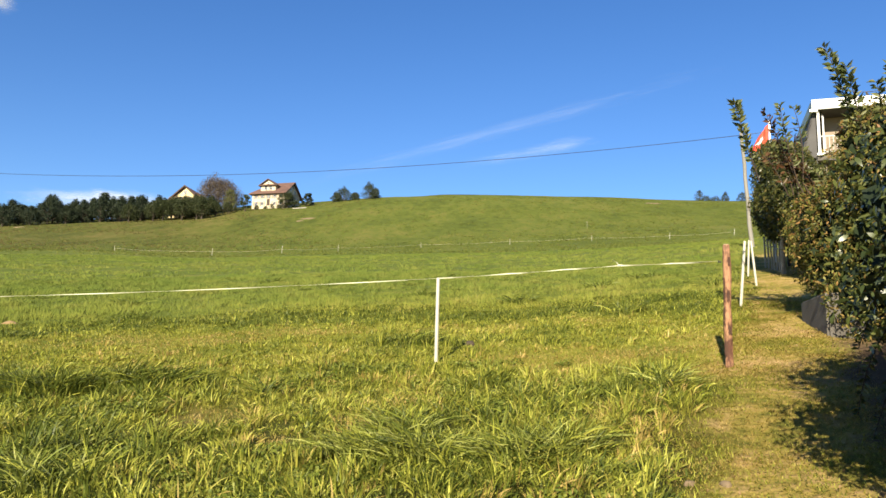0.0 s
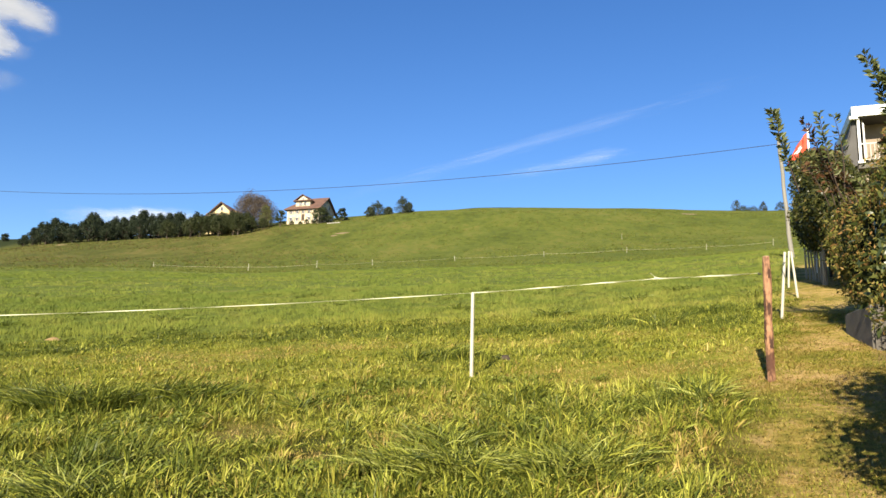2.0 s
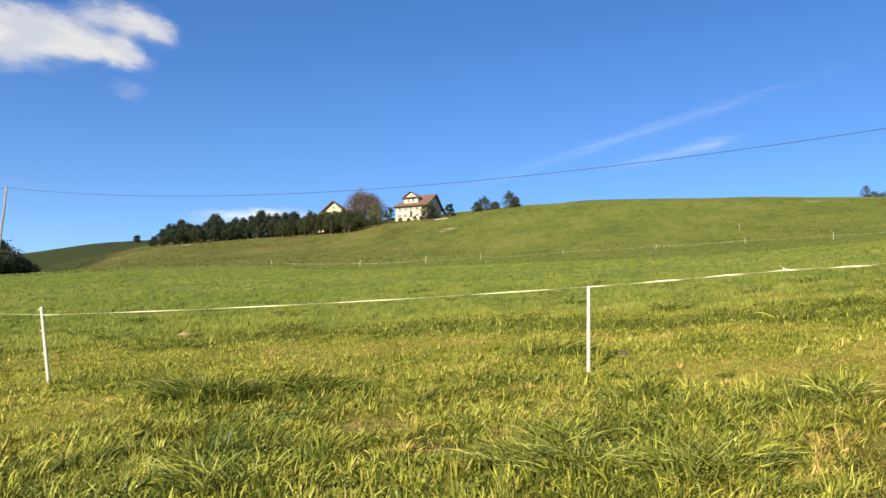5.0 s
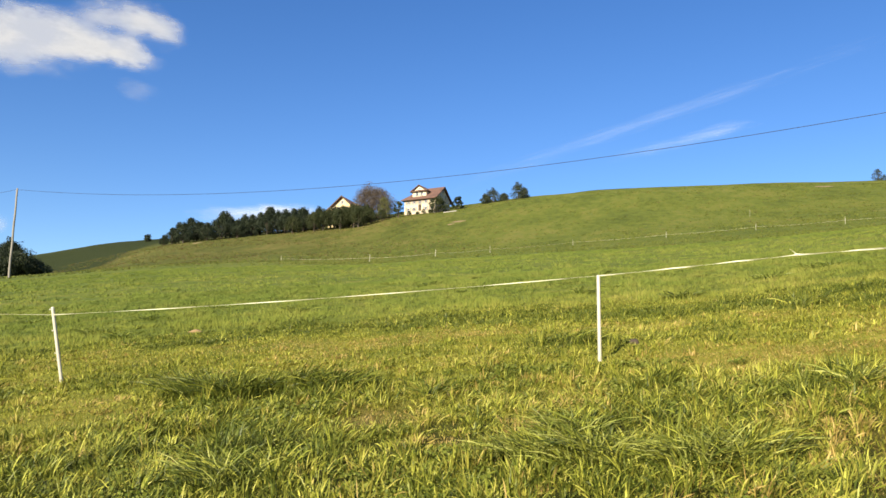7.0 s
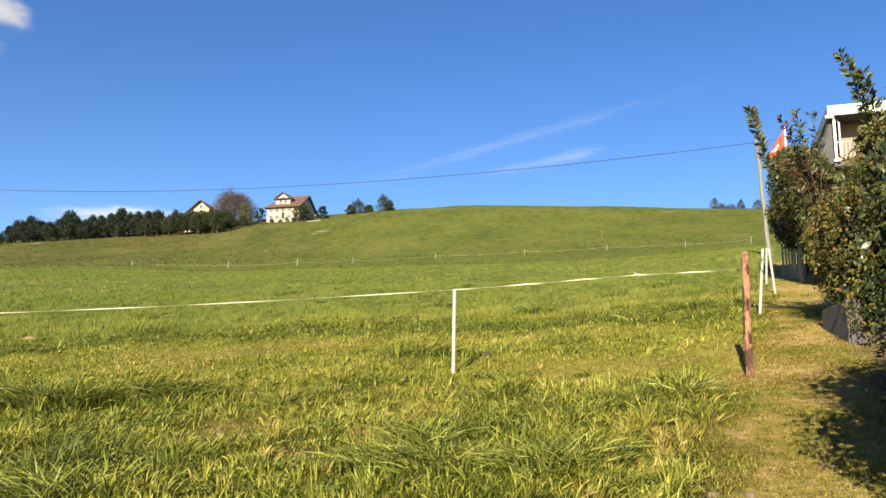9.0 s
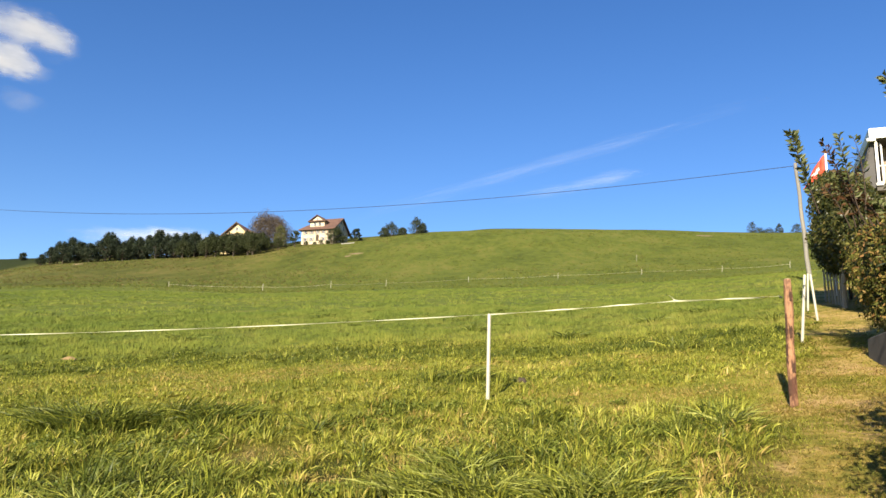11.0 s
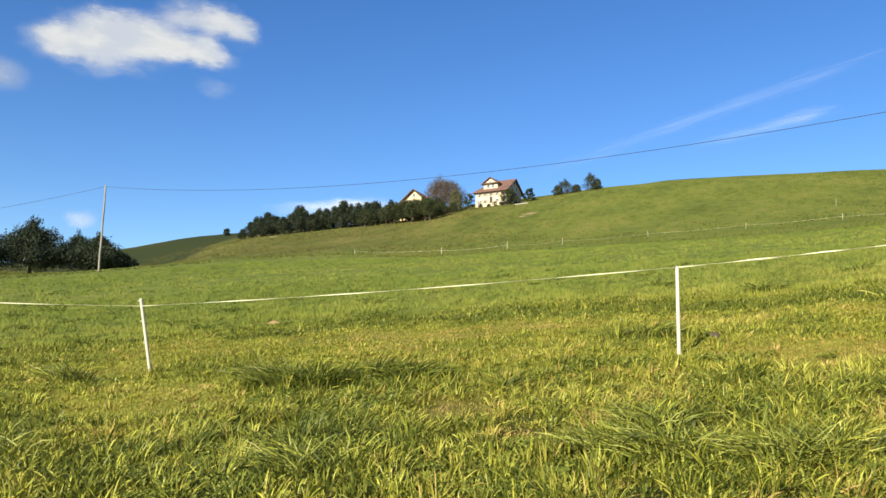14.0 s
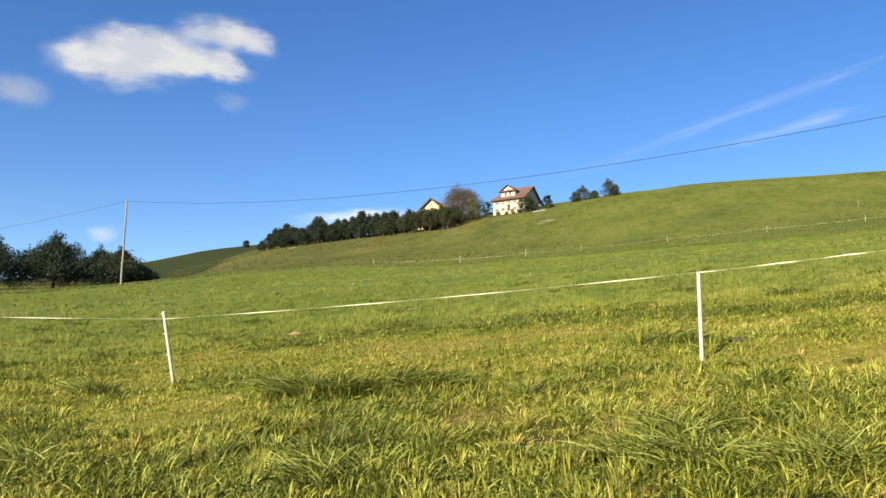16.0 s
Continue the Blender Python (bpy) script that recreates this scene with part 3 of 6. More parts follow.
def near_fence():
    f = thing("pasture_fence", Matrix(), "electric pasture fence of white plastic posts and tape", "fence")
    mid_b, mid_t = Vector((-0.05, 8.66, 1.74)), Vector((-0.05, 8.69, 2.737))
    left_b, left_t = sight(-37.24, -0.0215, 10.9), sight(-38.3, 0.073, 10.9)
    out_b = spot(-58, 13.5)
    out_t = out_b + Vector((0.02, 0, 0.95))
    for b, t in ((mid_b, mid_t), (left_b, left_t), (out_b, out_t)):
        plastic_post(f, b, t)
    wood = Vector((2.76, 7.45, float(ground(2.76, 7.45)) - 0.25))
    top = Vector((2.745, 7.37, 2.957))
    m, h = post_matrix(wood, top)
    g = Geo()
    n = 16
    pts = [(0.004 * math.sin(k * 0.6), 0.004 * math.cos(k * 0.5), h * k / n) for k in range(n + 1)]
    rad = [0.038 + 0.002 * math.sin(k * 1.1) + 0.0015 * math.sin(k * 2.7) for k in range(n)] + [0.03]
    rad[-2] = 0.036
    g.tube(pts, rad, 14, 0.05)
    wp = part("wooden_post", g, BARK_POST, f, "reddish stake with peeling bark", at=m, smooth=True)
    rng = random.Random(8)
    for z0, dz, a0, da in ((0.42, 0.16, -2.3, 1.0), (0.6, 0.1, -1.3, 0.9), (0.72, 0.2, -2.6, 0.8), (0.93, 0.12, -1.5, 0.7), (1.0, 0.22, -2.4, 0.6), (1.26, 0.1, -1.2, 0.6)):
        g = Geo()
        n, k = 6, 5
        V = []
        for layer in (0.0405, 0.0445):
            for i in range(n + 1):
                for j in range(k + 1):
                    ragged = 0.82 + 0.18 * math.sin(i * 2.1 + j * 1.7 + z0 * 9)
                    a = a0 + da * (j / k - 0.5) * ragged
                    r = layer + 0.002 * rng.random()
                    V.append((r * math.cos(a), r * math.sin(a), z0 + dz * (i / n - 0.5) * (0.85 + 0.15 * math.cos(j * 2.3 + z0 * 5))))
        F = []
        for i in range(n):
            for j in range(k):
                q = i * (k + 1) + j
                m2 = (n + 1) * (k + 1)
                F += [(q, q + 1, q + k + 2, q + k + 1), (m2 + q, m2 + q + k + 1, m2 + q + k + 2, m2 + q + 1)]
        g.add(V, F)
        part("bark_flake", g, POSTBARK, wp, "dark flake of bark")
    g = Geo()
    g.tube([(0, 0, h + 0.001), (0, 0, h + 0.006)], [0.028, 0.025], 14)
    part("cut_end", g, CUT_WOOD, wp)
    g = Geo()
    g.tube([(-0.05, -0.01, h - 0.17), (-0.075, -0.012, h - 0.165)], 0.007, 8)
    g.tube([(-0.075, -0.012, h - 0.165), (-0.078, -0.012, h - 0.165)], [0.016, 0.014], 10)
    part("insulator", g, CABLE, wp)
    at_wood = Vector((2.665, 7.375, 2.797))
    line = [out_t, left_t - Vector((0, 0, 0.10)), mid_t - Vector((0, 0, 0.008))]
    part("tape", ribbon([out_t, left_t - Vector((0, 0, 0.10))], 0.010, 1.2, 5, 0.03), TAPE, f)
    part("tape", ribbon(line[1:], 0.010, 2.2, 6, 0.035, 40), TAPE, f)
    knot = sight(13.02, 0.1490, 8.30)
    part("tape", ribbon([line[2], sight(4.9, 0.1378, 8.52), sight(9.1, 0.1440, 8.40), knot], 0.012, 1.6, 9, 0.004, 16), TAPE, f)
    part("tape", ribbon([knot, sight(16.75, 0.1508, 8.22), at_wood], 0.014, 0.9, 12, 0.004, 12), TAPE, f)
    g = Geo()
    g.tube([knot + Vector((-0.03, 0, -0.005)), knot, knot + Vector((0.035, 0, 0.004))], [0.006, 0.014, 0.006], 8, 0.2)
    part("knot", g, TAPE, f, "knotted tape join")
    part("tape_end", ribbon([knot, knot + Vector((-0.03, -0.01, 0.03)), knot + Vector((-0.065, -0.01, 0.055))], 0.016, 0.4, 3, 0.0, 4), TAPE, f)


near_fence()


def path_fence():
    f = thing("path_fence", Matrix(), "loose white plastic fence posts leaning beside the path", "fence")
    for az0, e0, az1, e1, r in ((21.26, 0.0985, 21.67, 0.1767, 12.2), (21.80, 0.1345, 21.94, 0.1774, 17.6), (22.31, 0.1220, 22.07, 0.1764, 15.4)):
        plastic_post(f, sight(az0, e0, r), sight(az1, e1, r), 0.045, hooks=False)


path_fence()


def far_fence():
    f = thing("hill_fence", Matrix(), "distant electric fence of white posts across the pasture", "fence")
    tops = []
    for az, r in FAR_POSTS:
        b = spot(az, r, -0.1)
        t = b + Vector((rnd(-0.06, 0.06), 0, 1.0))
        plastic_post(f, b, t, 0.048, hooks=False)
        tops.append(t - Vector((0, 0, 0.4)))
    for a, b in zip(tops[:-1], tops[1:]):
        n = 8
        pts = [a.lerp(b, k / n) for k in range(n + 1)]
        pts = [Vector((p.x, p.y, max(p.z - 0.5 * (k / n) * (1 - k / n), float(ground(p.x, p.y)) + 0.3))) for k, p in enumerate(pts)]
        g = Geo()
        g.tube(pts, 0.009, 4, cap=False)
        part("tape", g, TAPE, f)


def marker_post():
    b = spot(10.73, 160, -0.1)
    p = thing("marker_post", Matrix.Translation(b), "single tall white post standing in the pasture", "post")
    part("post", lathe_post(1.6, 0.045), PLASTIC, p, smooth=True)


marker_post()
FAR_POSTS = ((-23.3, 112), (-16.85, 88), (-11.95, 88), (-7.85, 98), (-1.66, 116), (5.0, 116), (11.05, 116), (16.6, 108), (21.0, 106))
far_fence()


# ---- utility poles and line ----
def utility_pole(base, top, radius, label):
    m, h = post_matrix(base, top)
    p = thing("utility_pole", m, label, "utility pole", "poles of the overhead line")
    g = Geo()
    n = 10
    g.tube([(0, 0, -0.6)] + [(0.015 * math.sin(k), 0.015 * math.cos(k * 1.7), h * k / n) for k in range(n + 1)], [radius * 1.05] + [radius * (1.05 - 0.3 * k / n) for k in range(n + 1)], 12, 0.03)
    part("pole", g, POLE_WOOD, p, smooth=True)
    g = Geo()
    g.tube([(0, 0, h - 0.35), (-radius * 2.2, -0.04, h - 0.33), (-radius * 2.2, -0.04, h - 0.2)], 0.02, 6)
    part("bracket", g, METAL, p)
    g = Geo()
    g.tube([(-radius * 2.2, -0.04, h - 0.22 + 0.03 * k) for k in range(6)], [0.04, 0.06, 0.045, 0.06, 0.045, 0.02], 10)
    part("insulator", g, PORCELAIN, p)
    return m @ Vector((-radius * 2.2, -0.04, h - 0.06))


def span(a, b, sag, parent):
    n = 40
    pts = []
    for k in range(n + 1):
        u = k / n
        p = Vector(a).lerp(Vector(b), u)
        p.z -= 4 * sag * u * (1 - u)
        pts.append(p)
    g = Geo()
    g.tube(pts, 0.0135, 5, cap=False)
    part("cable", g, CABLE, parent)


def power_line():
    left_top = utility_pole(spot(-40.84, 74), sight(-40.88, 0.2075, 74), 0.095, "weathered wooden utility pole at the meadow edge")
    right_b = spot(22.12, 36)
    right_top = utility_pole(right_b, sight(21.72, 0.3150, 36), 0.095, "leaning wooden utility pole behind the hedge")
    line = thing("overhead_line", Matrix(), "single dark overhead cable sagging between wooden poles", "cable")
    span(left_top, right_top, 1.72, line)
    span(sight(-62, 0.10, 105), left_top, 1.2, line)
    span(right_top, Vector((34, 24, 15.5)), 0.5, line)


power_line()


# ---- trees ----
def tree_parts(height, width, trunk, leaf, n_leaves, clumps, rng, taper=0.5, spread=1.0, slim=1.0, fine=1.0, tips=0):
    """Trunk with limbs, and a crown of small leaves gathered in clumps."""
    g = Geo()
    r0 = height * 0.028 + 0.03
    g.tube([(0, 0, -0.3), (0.02 * height * rng.uniform(-1, 1), 0.02 * height * rng.uniform(-1, 1), trunk), (0.03 * height * rng.uniform(-1, 1), 0.03 * height * rng.uniform(-1, 1), height * 0.6), (0, 0, height * 0.88)], [r0 * 1.2, r0, r0 * 0.6, r0 * 0.15], 8, 0.06)
    centres = []
    for i in range(clumps):
        u = (i + rng.random()) / clumps
        z = trunk * 0.8 + (height - trunk * 0.8) * (0.08 + 0.88 * u)
        rel = (z - trunk * 0.8) / (height - trunk * 0.8)
        wide = width / 2 * (1 - abs(rel - 0.38) ** 1.7 * (1.6 + taper)) if rel > 0.38 else width / 2 * (0.72 + 0.28 * rel / 0.38)
        wide = max(wide, width * 0.06)
        a = i * 2.399 + rng.uniform(-0.5, 0.5)
        q = wide * (0.35 + 0.55 * rng.random() ** 0.6) * spread
        c = Vector((q * math.cos(a), q * math.sin(a), z + rng.uniform(-0.04, 0.04) * height))
        s = width * rng.uniform(0.12, 0.2) * fine
        centres.append((c, s))
        if i % 2 == 0:
            z0 = max(trunk * 0.7, c.z - q * 0.8)
            g.tube([(0, 0, z0), (c.x * 0.45, c.y * 0.45, z0 + (c.z - z0) * 0.35), tuple(c)], [r0 * 0.4, r0 * 0.25, r0 * 0.06], 5)
    # upright twigs that break the outline
    for i in range(tips):
        c, s = centres[rng.randrange(len(centres) // 3, len(centres))]
        rise = rng.uniform(0.5, 1.0)
        for k in range(3):
            centres.append((c + Vector((rng.uniform(-0.4, 0.4) * s, rng.uniform(-0.4, 0.4) * s, s * (0.5 + rise * (k + 1) / 3))), s * (0.42 - 0.1 * k)))
    npr = np.random.RandomState(rng.randrange(10**6))
    share = np.array([s for _, s in centres]) ** 2.4
    which = npr.choice(len(centres), n_leaves, p=share / share.sum())
    C = np.array([c for c, _ in centres])[which]
    S = np.array([s for _, s in centres])[which]
    off = npr.normal(size=(n_leaves, 3))
    off /= np.linalg.norm(off, axis=1, keepdims=True)
    off *= (npr.rand(n_leaves, 1) ** 0.45) * S[:, None] * np.array([1.15, 1.15, 0.85])
    P = C + off
    return g, leaf_mesh(P, leaf, npr, slim, outward=off)


def leaf_mesh(P, size, npr, slim=0.55, outward=None, droop=0.0, name="crown"):
    """Pointed, slightly folded leaves at the points P, facing anyhow or outwards."""
    n = len(P)
    d = npr.normal(size=(n, 3))
    d[:, 2] -= droop
    d /= np.linalg.norm(d, axis=1, keepdims=True)
    nrm = npr.normal(size=(n, 3))
    if outward is not None:
        o = outward / (np.linalg.norm(outward, axis=1, keepdims=True) + 1e-6)
        nrm = nrm * 0.55 + o * 1.0 + np.array([0, 0, 0.25])
    w = np.cross(d, nrm)
    w /= np.linalg.norm(w, axis=1, keepdims=True) + 1e-9
    nn = np.cross(w, d)
    L = size * (0.65 + 0.7 * npr.rand(n, 1))
    W = L * slim * 0.5
    a = P - d * L * 0.5
    b = P + d * L * 0.5 - nn * L * 0.12
    m1 = P + w * W + nn * L * 0.1
    m2 = P - w * W + nn * L * 0.1
    V = np.stack([a, m1, b, m2], 1).reshape(-1, 3)
    k = np.arange(n)[:, None] * 4
    T = np.concatenate([k + np.array([0, 1, 2]), k + np.array([0, 2, 3])])
    return arrays_mesh(name, V, None, T)


def tree(name, m, label, height, width, trunk, leaf, n, clumps, seed, foliage, category="tree", group="", **more):
    rng = random.Random(seed)
    g, crown = tree_parts(height, width, trunk, leaf, n, clumps, rng, **more)
    t = thing(name, m, label, category, group)
    part("trunk", g, BARK, t)
    crown.materials.append(foliage)
    part("crown", crown, None, t)
    return t


def on_land(az, r, turn=0.0, scale=1.0, tall=1.0):
    return Matrix.Translation(spot(az, r, -0.05)) @ pose(0, 0, 0, 0, 0, turn) @ Matrix.Diagonal((scale, scale, scale * tall, 1))


def tree_row():
    kinds = []
    label, group = "dark green orchard tree in a dense row along the hilltop", "trees in the hilltop row"
    for k in range(3):
        kinds.append(tree("row_tree", on_land(-24.41 + k * 1.3, 250), label, 7.4, 6.6, 1.0, 0.38, 4500, 64, 40 + k, DARKLEAF, group=group, slim=0.55, taper=2.6, spread=1.2, fine=0.95, tips=22))
    spots = ((-30.95, 252, 0.74), (-30.2, 249, 0.85), (-29.3, 253, 0.92), (-28.6, 249, 0.88), (-27.6, 251, 1.0), (-26.5, 249, 0.92), (-25.5, 252, 1.0), (-20.7, 252, 1.08), (-20.9, 258, 1.05), (-22.5, 256, 1.0), (-26.0, 257, 0.98), (-28.0, 258, 0.9), (-24.9, 256, 1.02), (-23.7, 257, 1.05), (-27.0, 256, 0.98), (-29.0, 257, 0.9), (-30.5, 256, 0.8), (-21.7, 256, 1.08), (-31.5, 252, 0.5), (-19.5, 252, 1.0), (-18.7, 255, 0.95), (-29.75, 260, 1.0), (-27.3, 262, 1.12), (-26.2, 261, 1.02), (-24.2, 262, 1.16), (-23.1, 261, 1.0), (-22.0, 262, 1.1), (-25.4, 262, 0.95))
    for k, (az, r, s) in enumerate(spots):
        copy_thing(kinds[k % 3], on_land(az, r, 67 * k, s * (0.93 if az < -21.3 else 0.76) * (1.0 + 0.1 * math.sin(k * 3.7)), 1.0 + 0.13 * math.sin(k * 2.1)))
    orchard = tree("orchard_tree", on_land(-19.1, 238), "green orchard tree with a round crown on the hillside", 6.4, 6.2, 2.0, 0.33, 3500, 48, 61, GREENLEAF, group="orchard trees by the farm", slim=0.55, tips=12)
    for k, (az, r, s) in enumerate(((-17.75, 236, 1.0), (-18.5, 245, 0.95), (-19.8, 246, 1.0), (-16.8, 240, 0.7), (-21.0, 240, 0.95), (-16.0, 243, 0.55), (-22.6, 241, 0.85), (-18.1, 239, 1.1), (-18.85, 242, 1.05), (-20.35, 240, 1.0), (-17.2, 243, 0.95))):
        copy_thing(orchard, on_land(az, r, 50 * k + 20, s))
    tree("big_bare_tree", on_land(-16.65, 258), "large round tree with bare russet autumn twigs by the farm", 11.5, 14.2, 1.4, 0.5, 15000, 120, 71, BROWNLEAF, slim=0.24, taper=0.2, spread=1.1, tips=12)
    tree("pale_tree", on_land(-15.85, 249), "pale green tree beside the farmhouse garden", 7.4, 5.6, 0.9, 0.28, 3600, 40, 72, PALELEAF, slim=0.5, fine=0.8, tips=8)
    tree("garden_tree", on_land(-14.75, 243), "small pale tree standing before the farmhouse", 5.2, 4.4, 1.3, 0.34, 1100, 18, 73, GREENLEAF, slim=0.7, fine=0.8, tips=6)
    tree("garden_shrub", on_land(-11.75, 244), "dense dark shrub against the farmhouse gable wall", 5.2, 6.4, 0.6, 0.34, 2200, 24, 74, GREENLEAF, "shrub", slim=0.7, fine=0.8, tips=6)
    tree("garden_shrub", on_land(-10.25, 249), "rounded dark shrub beside the farmhouse", 4.2, 4.2, 0.4, 0.34, 1600, 20, 75, DARKLEAF, "shrub", slim=0.7, fine=0.8, tips=6)
    for k, (az, w) in enumerate(((-19.1, 6.5), (-18.5, 6.0), (-17.9, 6.5), (-17.35, 5.5))):
        tree("shelter_shrub", on_land(az, 254), "dense dark shrub between the hilltop trees before the chalet", 3.0, w, 0.2, 0.34, 1500, 20, 130 + k, DARKLEAF, "shrub", "shrubs before the chalet", slim=0.7, tips=6)
    for k, (az, r, h, w) in enumerate(((-13.95, 245.5, 1.3, 1.8), (-13.3, 245, 1.0, 1.5), (-12.85, 245, 1.5, 1.6), (-12.35, 245, 1.2, 2.0))):
        tree("garden_bush", on_land(az, r), "small green bush in front of the farmhouse facade", h, w, 0.1, 0.2, 500, 14, 120 + k, GREENLEAF, "bush", "bushes before the farmhouse", slim=0.7)
    # small group on the crest
    for az, r, h, w, sd in ((-8.15, 262, 3.8, 3.2, 81), (-7.6, 262, 4.9, 4.8, 82), (-6.75, 263, 3.0, 3.0, 83), (-5.7, 262, 5.9, 4.6, 84), (-5.25, 264, 4.2, 3.0, 85)):
        tree("crest_tree", Matrix.Translation((0, 0, -0.6)) @ on_land(az, r - 4), "grey-green tree on the hill crest", h, w * 1.25, 0.1, 0.26, 4200, 44, sd, CRESTLEAF, group="small trees on the crest", slim=0.5, tips=12)
    for az, r, h, w, sd in ((18.75, 330, 9.2, 5.0, 91), (19.2, 330, 4.6, 7.0, 92), (19.85, 330, 4.4, 8.4, 95), (20.5, 330, 8.4, 3.6, 93), (21.6, 330, 8.0, 5.0, 94)):
        tree("far_tree", Matrix.Translation((0, 0, -0.8)) @ on_land(az, r), "hazy thin-crowned tree showing behind the hill crest", h * 0.6, w * 0.9, 0.1, 0.3, 1700, 30, sd, CRESTLEAF, group="trees behind the crest", slim=0.4)
    # broad trees below the meadow edge
    for az, r, h, w, tr, sd, n, mat in ((-44.95, 113, 5.5, 9.2, 1.6, 101, 22000, DARKLEAF), (-48.6, 112, 5.6, 8.4, 1.4, 102, 16000, DARKLEAF), (-42.3, 150, 6.2, 6.8, 0.8, 103, 14000, DARKLEAF), (-40.9, 112, 4.3, 6.6, 0.5, 104, 16000, DARKLEAF), (-52, 118, 7.5, 9.5, 1.0, 105, 7000, DARKLEAF)):
        tree("fruit_tree", on_land(az, r), "broad dark fruit tree below the meadow edge", h, w, tr, 0.25, n, 66, sd, mat, group="fruit trees below the meadow", slim=0.5, spread=1.2, taper=1.9, tips=30)
    tree("undergrowth", on_land(-39.5, 112), "low dark shrub beside the fruit trees", 2.2, 4.6, 0.1, 0.25, 4000, 40, 109, DARKLEAF, "shrub", slim=0.6)
    tree("bush", on_land(-32.55, 330), "small dark bush on the far hill", 2.8, 4.0, 0.2, 0.4, 700, 12, 111, DARKLEAF, "bush", slim=0.8)


tree_row()


# ---- farmhouses on the hill ----
def window_of(parent, m, w, h, panes=2, shutters=True, frame_mat=None):
    g = Geo()
    t = 0.07
    g.box(-w / 2, -0.05, 0, -w / 2 + t, 0.04, h, m)
    g.box(w / 2 - t, -0.05, 0, w / 2, 0.04, h, m)
    g.box(-w / 2 + t, -0.05, 0, w / 2 - t, 0.04, t, m)
    g.box(-w / 2 + t, -0.05, h - t, w / 2 - t, 0.04, h, m)
    g.box(-t / 2, -0.04, t, t / 2, 0.03, h - t, m)
    win = part("window", g, frame_mat or WHITE, parent)
    g = Geo()
    g.box(-w / 2 + t, -0.015, t, -t / 2, 0.01, h - t, m)
    g.box(t / 2, -0.015, t, w / 2 - t, 0.01, h - t, m)
    part("pane", g, GLASS, win)
    g = Geo()
    g.box(-w / 2 - 0.08, -0.12, -0.08, w / 2 + 0.08, 0.0, -0.003, m)
    part("sill", g, CONCRETE, win)
    if shutters:
        for s in (-1, 1):
            g = Geo()
            g.box(s * (w / 2 + 0.03), -0.07, -0.02, s * (w / 2 + 0.03 + w * 0.42), -0.02, h + 0.02, m)
            part("shutter", g, SHUTTER, win)


